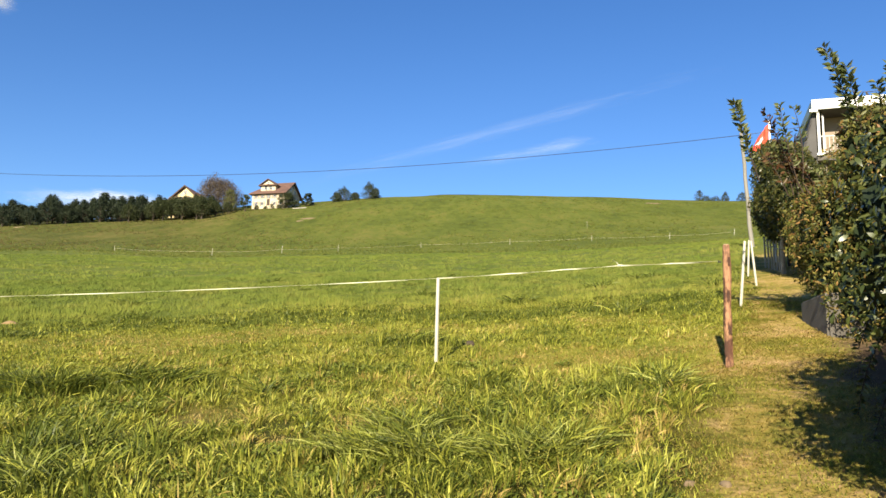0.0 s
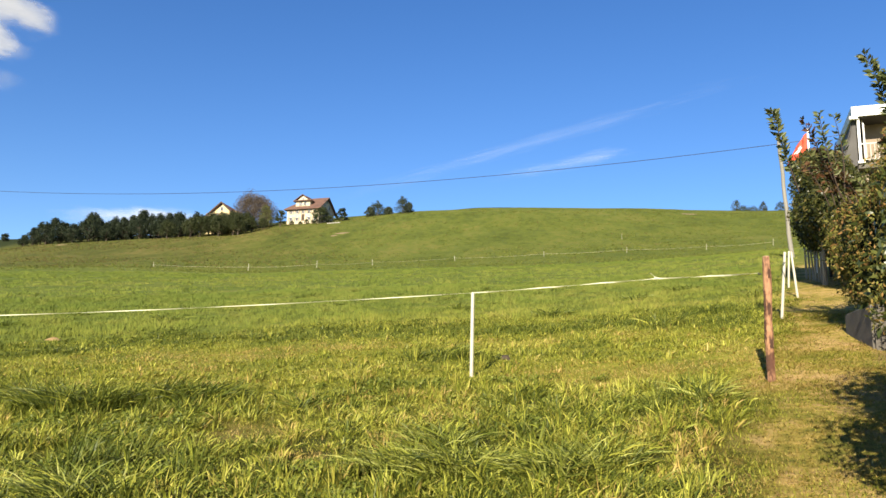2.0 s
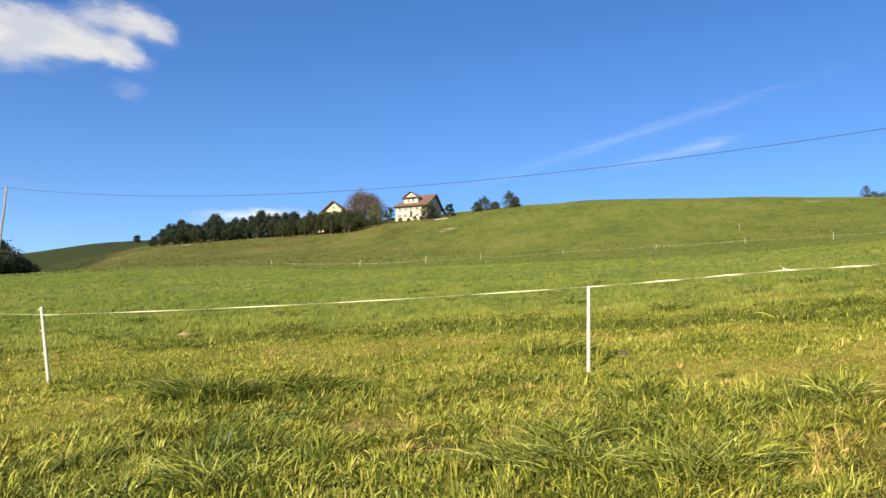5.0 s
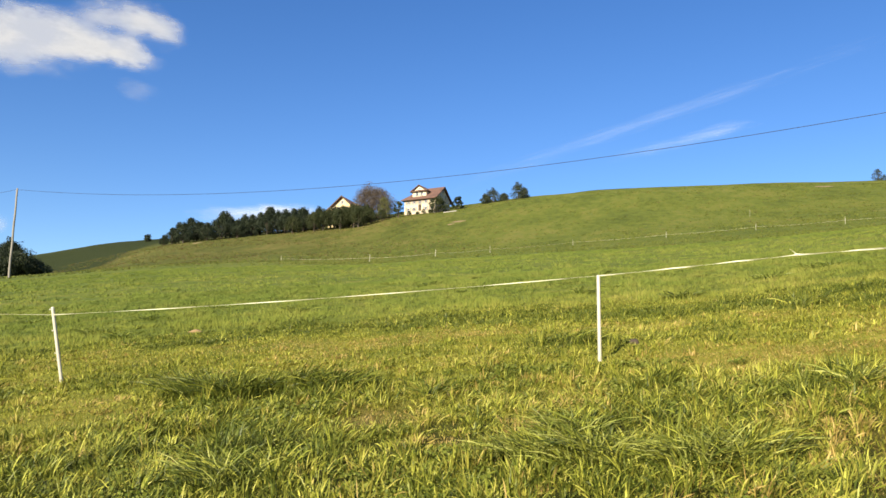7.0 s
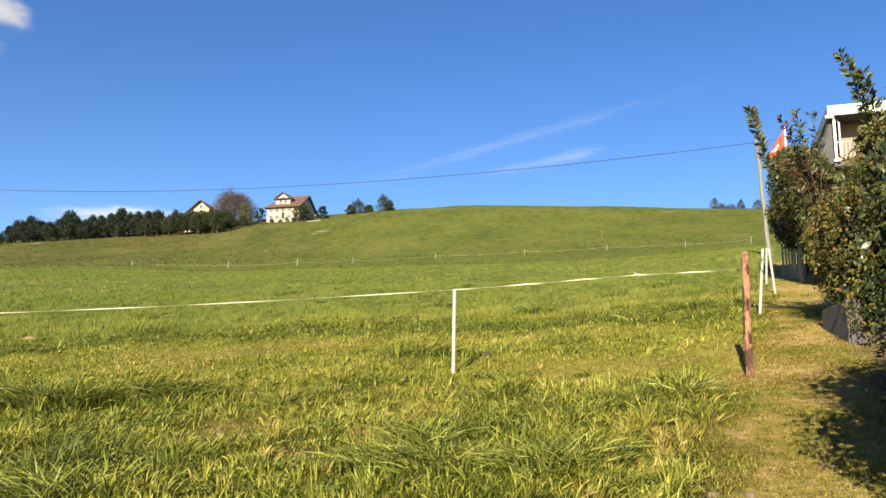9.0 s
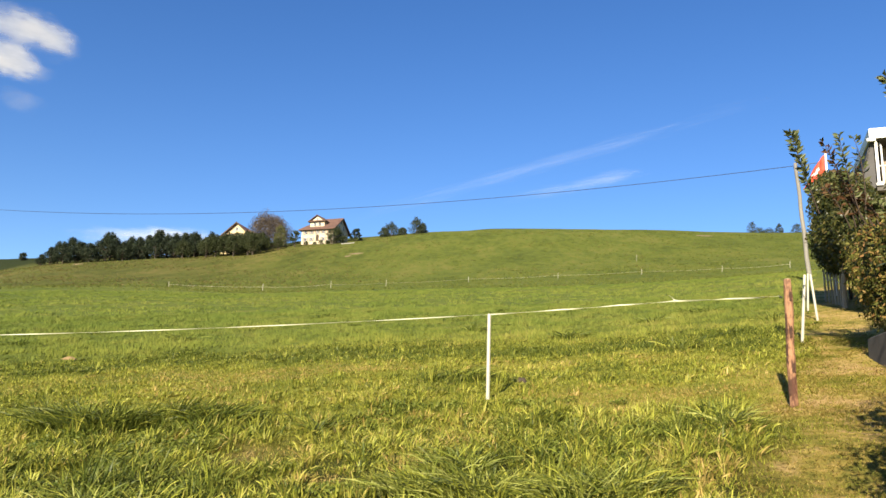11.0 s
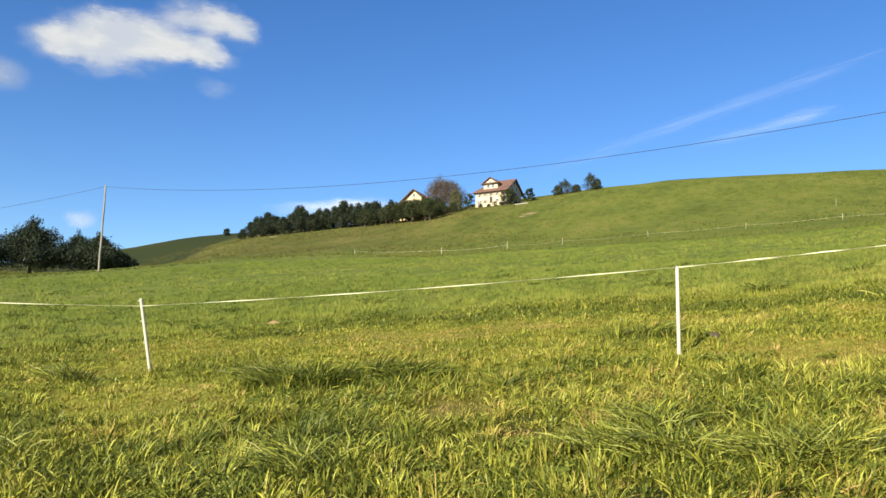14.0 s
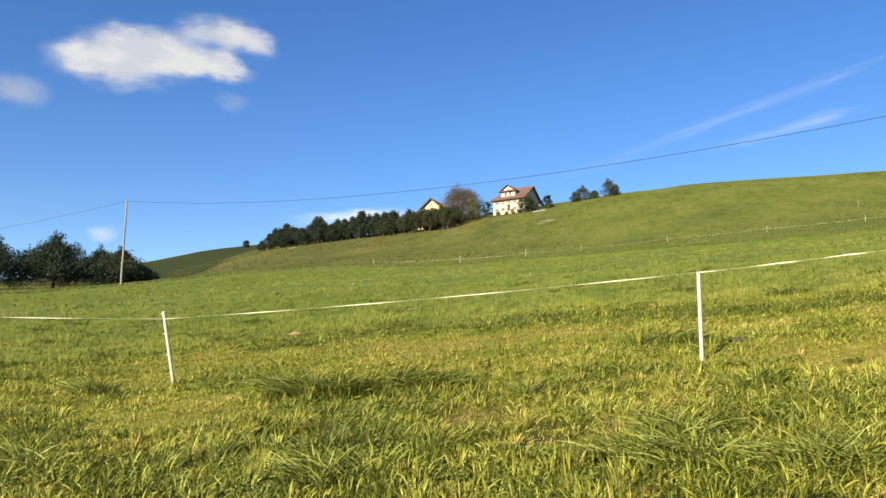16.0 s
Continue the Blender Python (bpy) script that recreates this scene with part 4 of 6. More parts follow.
def farmhouse():
    """Long-sided farmhouse: hipped on one end, gable on the other, wide dormer over the front."""
    W, D, H, RZ = 11.7, 10.0, 4.2, 8.1
    base = spot(-12.58, 252)
    base.z = EYE + 0.2130 * 252
    h = thing("farmhouse", Matrix.Translation(base) @ pose(0, 0, 0, 0, 0, 12.58 - 33 + 4), "cream farmhouse with brown tiled roof and dormer on the hilltop", "house")
    x0, x1, y0, y1 = -W / 2, W / 2, -D / 2, D / 2
    g = Geo()
    g.box(x0, y0, -2.5, x1, y1, H)
    g.slab([(x1 - 0.25, y0, H), (x1 - 0.25, y1, H), (x1 - 0.25, 0, RZ - 0.3)], (0.25, 0, 0))
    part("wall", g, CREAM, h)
    e = 0.9
    drop = (RZ - H) / (D / 2) * e
    hip = x0 + 4.2
    g = Geo()
    t = (0, 0, 0.25)
    g.slab([(x0 - e, y0 - e, H - drop), (x1 + 0.8, y0 - e, H - drop), (x1 + 0.8, 0, RZ), (hip, 0, RZ)], t)
    g.slab([(x1 + 0.8, y1 + e, H - drop), (x0 - e, y1 + e, H - drop), (hip, 0, RZ), (x1 + 0.8, 0, RZ)], t)
    g.slab([(x0 - e, y1 + e, H - drop), (x0 - e, y0 - e, H - drop), (hip, 0, RZ)], t)
    roof = part("roof", g, ROOF, h, "brown clay tile roof with deep eaves")
    # dormer
    dx, dw, dz0, dz1 = -0.5, 5.2, H + 0.4, H + 2.4
    g = Geo()
    g.box(dx - dw / 2, y0 + 0.4, dz0 - 0.6, dx + dw / 2, y0 + 3.2, dz1)
    g.slab([(dx - dw / 2, y0 + 0.4, dz1), (dx + dw / 2, y0 + 0.4, dz1), (dx, y0 + 0.4, RZ + 0.1)], (0, 0.25, 0))
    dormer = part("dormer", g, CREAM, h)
    g = Geo()
    for s in (-1, 1):
        g.slab([(dx, y0 - 0.3, RZ + 0.35), (dx + s * (dw / 2 + 0.7), y0 - 0.3, dz1 - 0.3), (dx + s * (dw / 2 + 0.7), 0.2, dz1 - 0.3), (dx, 0.2, RZ + 0.35)], (0, 0, 0.2))
    part("dormer_roof", g, ROOF, dormer)
    g = Geo()
    g.slab([(dx - dw / 2 - 0.5, y0 - 0.35, dz1 - 0.25), (dx + dw / 2 + 0.5, y0 - 0.35, dz1 - 0.25), (dx + dw / 2 + 0.5, y0 + 0.4, dz1 + 0.15), (dx - dw / 2 - 0.5, y0 + 0.4, dz1 + 0.15)], (0, 0, 0.15))
    part("dormer_eave", g, ROOF, dormer)
    for x in (dx - 0.85, dx + 0.85):
        window_of(h, Matrix.Translation((x, y0 + 0.39, dz0 + 0.45)), 1.0, 1.35, shutters=False)
    window_of(h, Matrix.Translation((dx, y0 + 0.39, dz1 + 0.35)), 0.7, 0.8, shutters=False)
    for k in range(5):
        x = x0 + 1.5 + k * (W - 3.0) / 4
        window_of(h, Matrix.Translation((x, y0 - 0.003, 2.25)), 0.95, 1.2)
        if k != 2:
            window_of(h, Matrix.Translation((x, y0 - 0.003, -0.1)), 0.95, 1.2)
    g = Geo()
    g.box(x0 + W / 2 - 0.55, y0 - 0.06, -0.2, x0 + W / 2 + 0.55, y0 - 0.003, 1.95)
    part("door", g, DARKWOOD, h)
    side = Matrix.Translation((x1 + 0.003, 0, 0)) @ pose(0, 0, 0, 0, 0, 90)
    for z, row in ((-0.1, (-3, 0, 3)), (2.25, (-3, 0, 3)), (4.6, (-1.5, 1.5)), (6.4, (0,))):
        for y in row:
            window_of(h, side @ Matrix.Translation((y, 0, z)), 0.95, 1.3, shutters=False)


farmhouse()


def gable_house():
    W, D, H, RZ = 10.2, 11.0, 5.1, 9.6
    base = spot(-18.5, 268)
    base.z = EYE + 0.2330 * 268 - 11.2
    h = thing("chalet", Matrix.Translation(base) @ pose(0, 0, 0, 0, 0, 18.5 - 24), "yellow gabled house with red tiled roof behind trees", "house")
    x0, x1, y0, y1 = -W / 2, W / 2, -D / 2, D / 2
    g = Geo()
    g.box(x0, y0, -3, x1, y1, H)
    for y in (y0, y1 - 0.25):
        g.slab([(x0, y, H), (x1, y, H), (0, y, RZ - 0.3)], (0, 0.25, 0))
    part("wall", g, YELLOW, h)
    sl = (RZ - H) / (W / 2)
    for s in (-1, 1):
        g = Geo()
        g.slab([(0, y0 - 1.0, RZ), (s * (W / 2 + 0.9), y0 - 1.0, H - 0.9 * sl), (s * (W / 2 + 0.9), y1 + 0.8, H - 0.9 * sl), (0, y1 + 0.8, RZ)], (0, 0, 0.25))
        part("roof", g, REDROOF, h, "red clay tile roof slope")
    g = Geo()
    for s in (-1, 1):
        g.slab([(0, y0 - 1.08, RZ - 0.1), (s * (W / 2 + 0.9), y0 - 1.08, H - 0.9 * sl - 0.1), (s * (W / 2 + 0.9), y0 - 1.08, H - 0.9 * sl + 0.3), (0, y0 - 1.08, RZ + 0.35)], (0, 0.07, 0))
    part("bargeboard", g, DARKWOOD, h)
    for z, w in ((H - 0.2, W),):
        g = Geo()
        g.box(-w / 2, y0 - 1.0, z - 0.14, w / 2, y0 - 0.003, z)
        b = part("balcony", g, DARKWOOD, h)
        g = Geo()
        g.box(-w / 2, y0 - 1.0, z + 0.85, w / 2, y0 - 0.92, z + 0.95)
        n = int(w / 0.35)
        for k in range(n + 1):
            x = -w / 2 + 0.03 + (w - 0.06) * k / n
            g.box(x - 0.03, y0 - 0.98, z, x + 0.03, y0 - 0.94, z + 0.85)
        part("railing", g, SHUTTER, b)
    for z, row in ((2.4, (-2.6, 0, 2.6)), (4.9, (-1.4, 1.4)), (7.0, (0,))):
        for x in row:
            window_of(h, Matrix.Translation((x, y0 - 0.003, z)), 1.0, 1.3, shutters=False)
    g = Geo()
    g.box(1.2, 0.4, H + 0.9, 3.4, 3.2, H + 3.0)
    dm = part("dormer", g, YELLOW, h)
    g = Geo()
    g.slab([(0.6, 0.1, RZ - 0.9), (3.8, 0.1, H + 2.75), (3.8, 3.5, H + 2.75), (0.6, 3.5, RZ - 0.9)], (0, 0, 0.2))
    part("dormer_roof", g, REDROOF, dm)


gable_house()


# ---- beside the path ----
def hedge_axis(y):
    """Middle line of the hedge behind the wall."""
    return np.interp(y, (3.0, 7.0, 8.5, 9.6, 13.4, 15.4, 19.6), (5.4, 5.2, 5.22, 5.45, 7.45, 7.6, 9.05))


def near_axis(y):
    """Middle line of the taller hedge beside the start of the path."""
    return np.interp(y, (-3.0, 0.0, 1.0, 2.0, 2.4, 3.2, 4.5, 5.2), (1.85, 2.38, 2.62, 2.56, 2.32, 2.68, 3.6, 4.15))


def path_edge(y):
    """Where the path ends under the hedges."""
    return np.where(y < 4.6, near_axis(y), np.interp(y, (4.6, 6.0, 9.6, 13.0, 18.5), (4.2, 4.9, 5.2, 6.4, 8.4)))


def retaining_wall():
    w = thing("retaining_wall", Matrix(), "low grey concrete retaining wall under the hedge", "wall", kind="structure")
    runs = ((Vector((5.33, 7.9)), Vector((4.28, 8.5))), (Vector((4.27, 8.55)), Vector((4.5, 9.62))))
    for k, (p, q) in enumerate(runs):
        side = Vector((q - p)).normalized()
        off = Vector((side.y, -side.x)) * 0.14
        z0 = float(ground(*((p + q) / 2)))
        zp, zq = float(ground(*p)), float(ground(*q))
        top = z0 + 0.34 + 0.02 * (k % 2)
        g = Geo()
        g.add([(*p, zp - 0.3), (*q, zq - 0.3), (*(q + off), zq - 0.3), (*(p + off), zp - 0.3), (*p, top - 0.012), (*q, top - 0.012), (*(q + off), top - 0.012), (*(p + off), top - 0.012), (*(p + off * 0.1), top), (*(q + off * 0.1), top), (*(q + off), top), (*(p + off), top)],
              [(0, 1, 5, 4), (1, 2, 6, 5), (2, 3, 7, 6), (3, 0, 4, 7), (4, 5, 9, 8), (8, 9, 10, 11), (5, 6, 10, 9), (7, 4, 8, 11), (6, 7, 11, 10)])
        part("panel", g, CONCRETE, w)


retaining_wall()


def stake_fence():
    f = thing("stake_fence", Matrix(), "dark weathered wooden stake fence beside the path", "fence")
    rows = ((22.95, 19.9), (23.15, 19.5), (23.35, 19.1), (23.52, 18.8), (23.68, 18.4), (23.86, 18.1), (24.06, 17.6))
    tops = []
    for k, (az, r) in enumerate(rows):
        b = spot(az, r, -0.2)
        hgt = 0.86 + (0.06 if k % 3 == 0 else 0) + (0.12 if k == 6 else 0)
        wid = 0.055 if k == 6 else 0.024
        g = Geo()
        g.tube([(0, 0, 0), (rnd(-0.01, 0.01), 0, hgt * 0.5), (rnd(-0.02, 0.02), 0, hgt), (0, 0, hgt + 0.03)], [wid, wid * 0.95, wid * 0.85, wid * 0.4], 7, 0.1)
        part("stake", g, GREY_WOOD, f, at=Matrix.Translation(b))
        tops.append(b + Vector((0, 0, hgt - 0.15)))
    g = Geo()
    g.tube(tops, 0.012, 5)
    part("wire", g, METAL, f)


stake_fence()


def hedge():
    h = thing("hedge", Matrix(), "tall overgrown hedge with green and reddish autumn leaves", "hedge")
    rng = random.Random(5)
    npr = np.random.RandomState(5)
    lobes = []
    # the hedge behind the wall and on along the path
    y = 5.6
    while y < 19.6:
        if 10.2 < y < 13.6:
            y += 0.5
            continue
        xc = float(hedge_axis(y))
        z0 = float(ground(xc - 0.8, y))
        for k, (dx, zz, s) in enumerate(((-0.3, 0.95, 0.55), (-0.42, 1.25, 0.6), (-0.3, 1.75, 0.62), (0.35, 1.0, 0.7), (0.2, 2.3, 0.62), (-0.35, 2.2, 0.55))):
            if k == 0 and y < 8.3:
                dx, zz = -0.4, 0.55
            if k == 0 and 8.3 <= y < 11:
                dx, zz = -0.35, 0.78
            if y > 13:
                zz *= 1.25
            lobes.append((xc + dx + rng.uniform(-0.16, 0.12), y + rng.uniform(-0.2, 0.2), z0 + zz + rng.uniform(-0.08, 0.08), s * rng.uniform(0.85, 1.1)))
        y += 0.5
    # its top follows the slope, with a dip before the balcony
    caps = ((21.0, 0.3), (23.0, 0.31), (24.6, 0.295), (26.0, 0.246), (28.8, 0.242), (29.6, 0.27), (30.3, 0.315), (31.2, 0.345), (45.0, 0.37))
    crown_line = lambda lx, ly: float(np.interp(math.degrees(math.atan2(lx, ly)), [c[0] for c in caps], [c[1] for c in caps]))
    lobes = [(lx, ly, min(lz, EYE + math.hypot(lx, ly) * crown_line(lx, ly) - 1.0 * s), s) for lx, ly, lz, s in lobes]
    # the taller stretch beside the start of the path
    y = -3.0
    while y < 5.1:
        xc = float(near_axis(y))
        z0 = float(ground(xc - 0.8, y))
        tall = float(np.interp(y, (1.8, 2.2, 2.6, 3.4, 4.6, 5.6), (3.3, 3.5, 3.3, 2.7, 2.2, 1.4)))
        for dx, u, s in ((-0.35, 0.16, 0.58), (-0.42, 0.4, 0.62), (-0.35, 0.64, 0.62), (0.35, 0.35, 0.7), (-0.36, 0.84, 0.55), (0.4, 0.75, 0.6)):
            # it hangs over at the top and draws back near the ground
            if dx < 0 and y > 1.9:
                dx += 0.8 * (0.84 - u) / 0.68
            lx, ly, size = xc + dx + rng.uniform(-0.12, 0.12), y + rng.uniform(-0.2, 0.2), s * rng.uniform(0.85, 1.1)
            top = EYE + math.hypot(lx, ly) * 0.32 - size if math.atan2(lx - size, ly) < 0.58 else 9.0
            lobes.append((lx, ly, min(z0 + u * tall + rng.uniform(-0.08, 0.08), top), size))
        y += 0.52
    Lb = np.array(lobes)
    # leaves on the shells of the lobes
    n = 380000
    which = npr.randint(0, len(Lb), n)
    d = npr.normal(size=(n, 3))
    d /= np.linalg.norm(d, axis=1, keepdims=True)
    rad = Lb[which, 3] * (0.82 + 0.26 * npr.rand(n))
    P = Lb[which, :3] + d * rad[:, None]
    inside = np.zeros(n, int)
    for lx, ly, lz, s in lobes:
        inside += (((P - (lx, ly, lz)) ** 2).sum(1) < (s * 0.8) ** 2)
    P, d = P[inside == 0], d[inside == 0]
    keep = P[:, 0] < np.where(P[:, 1] < 4.9, near_axis(P[:, 1]), hedge_axis(P[:, 1])) + 0.85
    # the stretch beside the start is thinner
    keep &= (P[:, 1] > 2.4) | (npr.rand(len(P)) < 0.45)
    P, d = P[keep], d[keep]
    for y0, y1, size, mat in ((-9, 5.1, 0.046, GLOSSLEAF), (5.1, 12, 0.053, HEDGELEAF), (12, 99, 0.085, REARLEAF)):
        pick = (P[:, 1] > y0) & (P[:, 1] <= y1)
        me = long_leaves(P[pick], size, npr, 0.36, d[pick], 0.6, "leaves")
        me.materials.append(mat)
        tagged(part("leaves", me, None, h), kind="stuff")
    # dense dark filler leaves added for shade inside the hedge, finer beside the path's start
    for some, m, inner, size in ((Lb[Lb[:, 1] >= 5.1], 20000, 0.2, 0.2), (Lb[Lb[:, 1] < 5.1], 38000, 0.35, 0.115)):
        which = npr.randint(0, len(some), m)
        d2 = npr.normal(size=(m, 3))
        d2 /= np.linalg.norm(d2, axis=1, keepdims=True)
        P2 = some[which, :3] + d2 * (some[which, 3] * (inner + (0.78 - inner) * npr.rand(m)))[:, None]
        me = leaf_mesh(P2, size, npr, 0.7, name="inner_shade_leaves")
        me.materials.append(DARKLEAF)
        tagged(part("inner_shade_leaves", me, None, h), kind="stuff")
    for y in np.concatenate([np.arange(-3.0, 4.3, 0.6), np.arange(5.6, 9.7, 0.55), np.arange(13.8, 19.5, 0.55)]):
        y = float(y)
        xc = float(near_axis(y) if y < 4.6 else hedge_axis(y))
        z0 = float(ground(xc, y))
        for k in range(3):
            bx = xc + rng.uniform(-0.3, 0.3)
            g = Geo()
            g.tube([(bx, y, z0 - 0.1), (bx + rng.uniform(-0.2, 0.2), y + rng.uniform(-0.2, 0.2), z0 + 0.9), (bx + rng.uniform(-0.5, 0.4), y + rng.uniform(-0.3, 0.3), z0 + 1.8)], [0.03, 0.02, 0.006], 6, 0.08)
            part("stem", g, TWIG, h)
    # long shoots over the top: foot, tip, number of leaves, leaf length
    for foot, tip, nl, size, mat in (
        (sight(22.8, 0.25, 10.3), sight(21.35, 0.3570, 10.1), 130, 0.11, SHOOTLEAF),
        (sight(25.2, 0.235, 10.3), sight(23.25, 0.3420, 10.1), 44, 0.1, REDSHOOT),
        (sight(25.3, 0.24, 10.2), sight(24.35, 0.3470, 10.0), 54, 0.1, SHOOTLEAF),
        (sight(25.4, 0.24, 10.2), sight(23.6, 0.3300, 10.2), 34, 0.095, REDSHOOT),
        (sight(29.0, 0.280, 9.3), sight(27.42, 0.4120, 9.1), 130, 0.11, SHOOTLEAF),
        (sight(29.4, 0.280, 9.2), sight(28.6, 0.3850, 9.0), 80, 0.11, SHOOTLEAF),
        (sight(30.8, 0.300, 9.0), sight(30.4, 0.3600, 8.9), 30, 0.11, SHOOTLEAF),
        (sight(31.9, 0.300, 8.8), sight(31.4, 0.3800, 8.8), 30, 0.11, SHOOTLEAF),
        (sight(28.3, 0.290, 9.6), sight(28.1, 0.3000, 9.6), 14, 0.11, REDSHOOT),
        (sight(31.4, 0.100, 5.5), sight(28.05, -0.028, 5.4), 80, 0.055, GLOSSLEAF),
        (sight(31.4, 0.070, 5.4), sight(28.9, -0.050, 5.3), 60, 0.055, GLOSSLEAF),
        (sight(31.0, 0.130, 5.7), sight(28.3, 0.045, 5.6), 70, 0.055, GLOSSLEAF),
        (sight(31.2, 0.160, 5.8), sight(29.0, 0.090, 5.7), 60, 0.055, GLOSSLEAF),
        (sight(25.6, 0.250, 10.2), sight(25.2, 0.3420, 10.1), 26, 0.1, SHOOTLEAF),
        (sight(25.3, 0.260, 10.3), sight(25.2, 0.3050, 10.3), 16, 0.1, REDSHOOT),
    ):
        shoot(h, foot, tip, nl, size, mat, npr)
    for k in range(8):
        az = 23.3 + 0.34 * k
        shoot(h, sight(az + 1.3, 0.23, 10.3), sight(az + rng.uniform(-0.6, 0.5), rng.uniform(0.28, 0.3) - 0.003 * k, 10.2), 30, 0.1, SHOOTLEAF if k % 3 == 1 else REDSHOOT, npr)
    for k in range(9):
        az = 29.9 + 0.34 * k
        r = 9.6 - 0.08 * k
        shoot(h, sight(az, 0.285, r), sight(az + rng.uniform(-0.9, 0.5), rng.uniform(0.30, 0.325) + 0.003 * k, r), 26, 0.11, SHOOTLEAF if k % 3 else REDSHOOT, npr)


def long_leaves(P, size, npr, slim, outward, droop, name):
    """Lance-shaped leaves bending down to their tips."""
    n = len(P)
    o = outward / (np.linalg.norm(outward, axis=1, keepdims=True) + 1e-6)
    d = npr.normal(size=(n, 3)) * 0.9 + o * 0.4
    d[:, 2] -= droop
    d /= np.linalg.norm(d, axis=1, keepdims=True)
    w = np.cross(d, npr.normal(size=(n, 3)) * 0.85 + o + np.array([0, 0, 0.35]))
    w /= np.linalg.norm(w, axis=1, keepdims=True) + 1e-9
    nn = np.cross(w, d)
    L = size * (0.6 + 0.75 * npr.rand(n, 1))
    W = L * slim * 0.5
    V = np.stack([P - d * L * 0.5, P - d * L * 0.2 - w * W, P - d * L * 0.2 + w * W, P + d * L * 0.16 - w * W * 0.85 - nn * L * 0.04, P + d * L * 0.16 + w * W * 0.85 - nn * L * 0.04, P + d * L * 0.5 - nn * L * 0.16], 1).reshape(-1, 3)
    k = np.arange(n)[:, None] * 6
    return arrays_mesh(name, V, k + np.array([1, 2, 4, 3]), np.concatenate([k + np.array([0, 2, 1]), k + np.array([3, 4, 5])]))


def shoot(parent, foot, tip, n, size, mat, npr):
    bend = Vector((npr.uniform(-0.06, 0.06), npr.uniform(-0.06, 0.06), 0.05))
    pts = [foot.lerp(tip, u / 8) + bend * (4 * (u / 8) * (1 - u / 8)) for u in range(9)]
    g = Geo()
    g.tube(pts, [0.009 - 0.0008 * k for k in range(9)], 5)
    s = part("shoot", g, TWIG, parent)
    P, O = [], []
    axis = (tip - foot).normalized()
    for k in range(n):
        u = 0.2 + 0.8 * (k + npr.rand()) / n
        p = foot.lerp(tip, u) + bend * (4 * u * (1 - u))
        o = Vector(npr.normal(size=3))
        o = (o - axis * o.dot(axis)).normalized() + axis * 0.5
        P.append(p + o * size * 0.45)
        O.append(o)
    P, O = np.array(P), np.array(O)
    me = blade_leaves(P, O, size, npr)
    me.materials.append(mat)
    tagged(part("leaf_spray", me, None, s), kind="stuff")


def blade_leaves(P, D, size, npr):
    """Leaves that point along D."""
    n = len(P)
    d = D / np.linalg.norm(D, axis=1, keepdims=True)
    w = np.cross(d, npr.normal(size=(n, 3)))
    w /= np.linalg.norm(w, axis=1, keepdims=True)
    nn = np.cross(w, d)
    L = size * (0.7 + 0.5 * npr.rand(n, 1))
    W = L * 0.2
    V = np.stack([P - d * L / 2, P + w * W + nn * L * 0.08, P + d * L / 2 - nn * L * 0.15, P - w * W + nn * L * 0.08], 1).reshape(-1, 3)
    k = np.arange(n)[:, None] * 4
    return arrays_mesh("leaf_spray", V, None, np.concatenate([k + np.array([0, 1, 2]), k + np.array([0, 2, 3])]))


hedge()


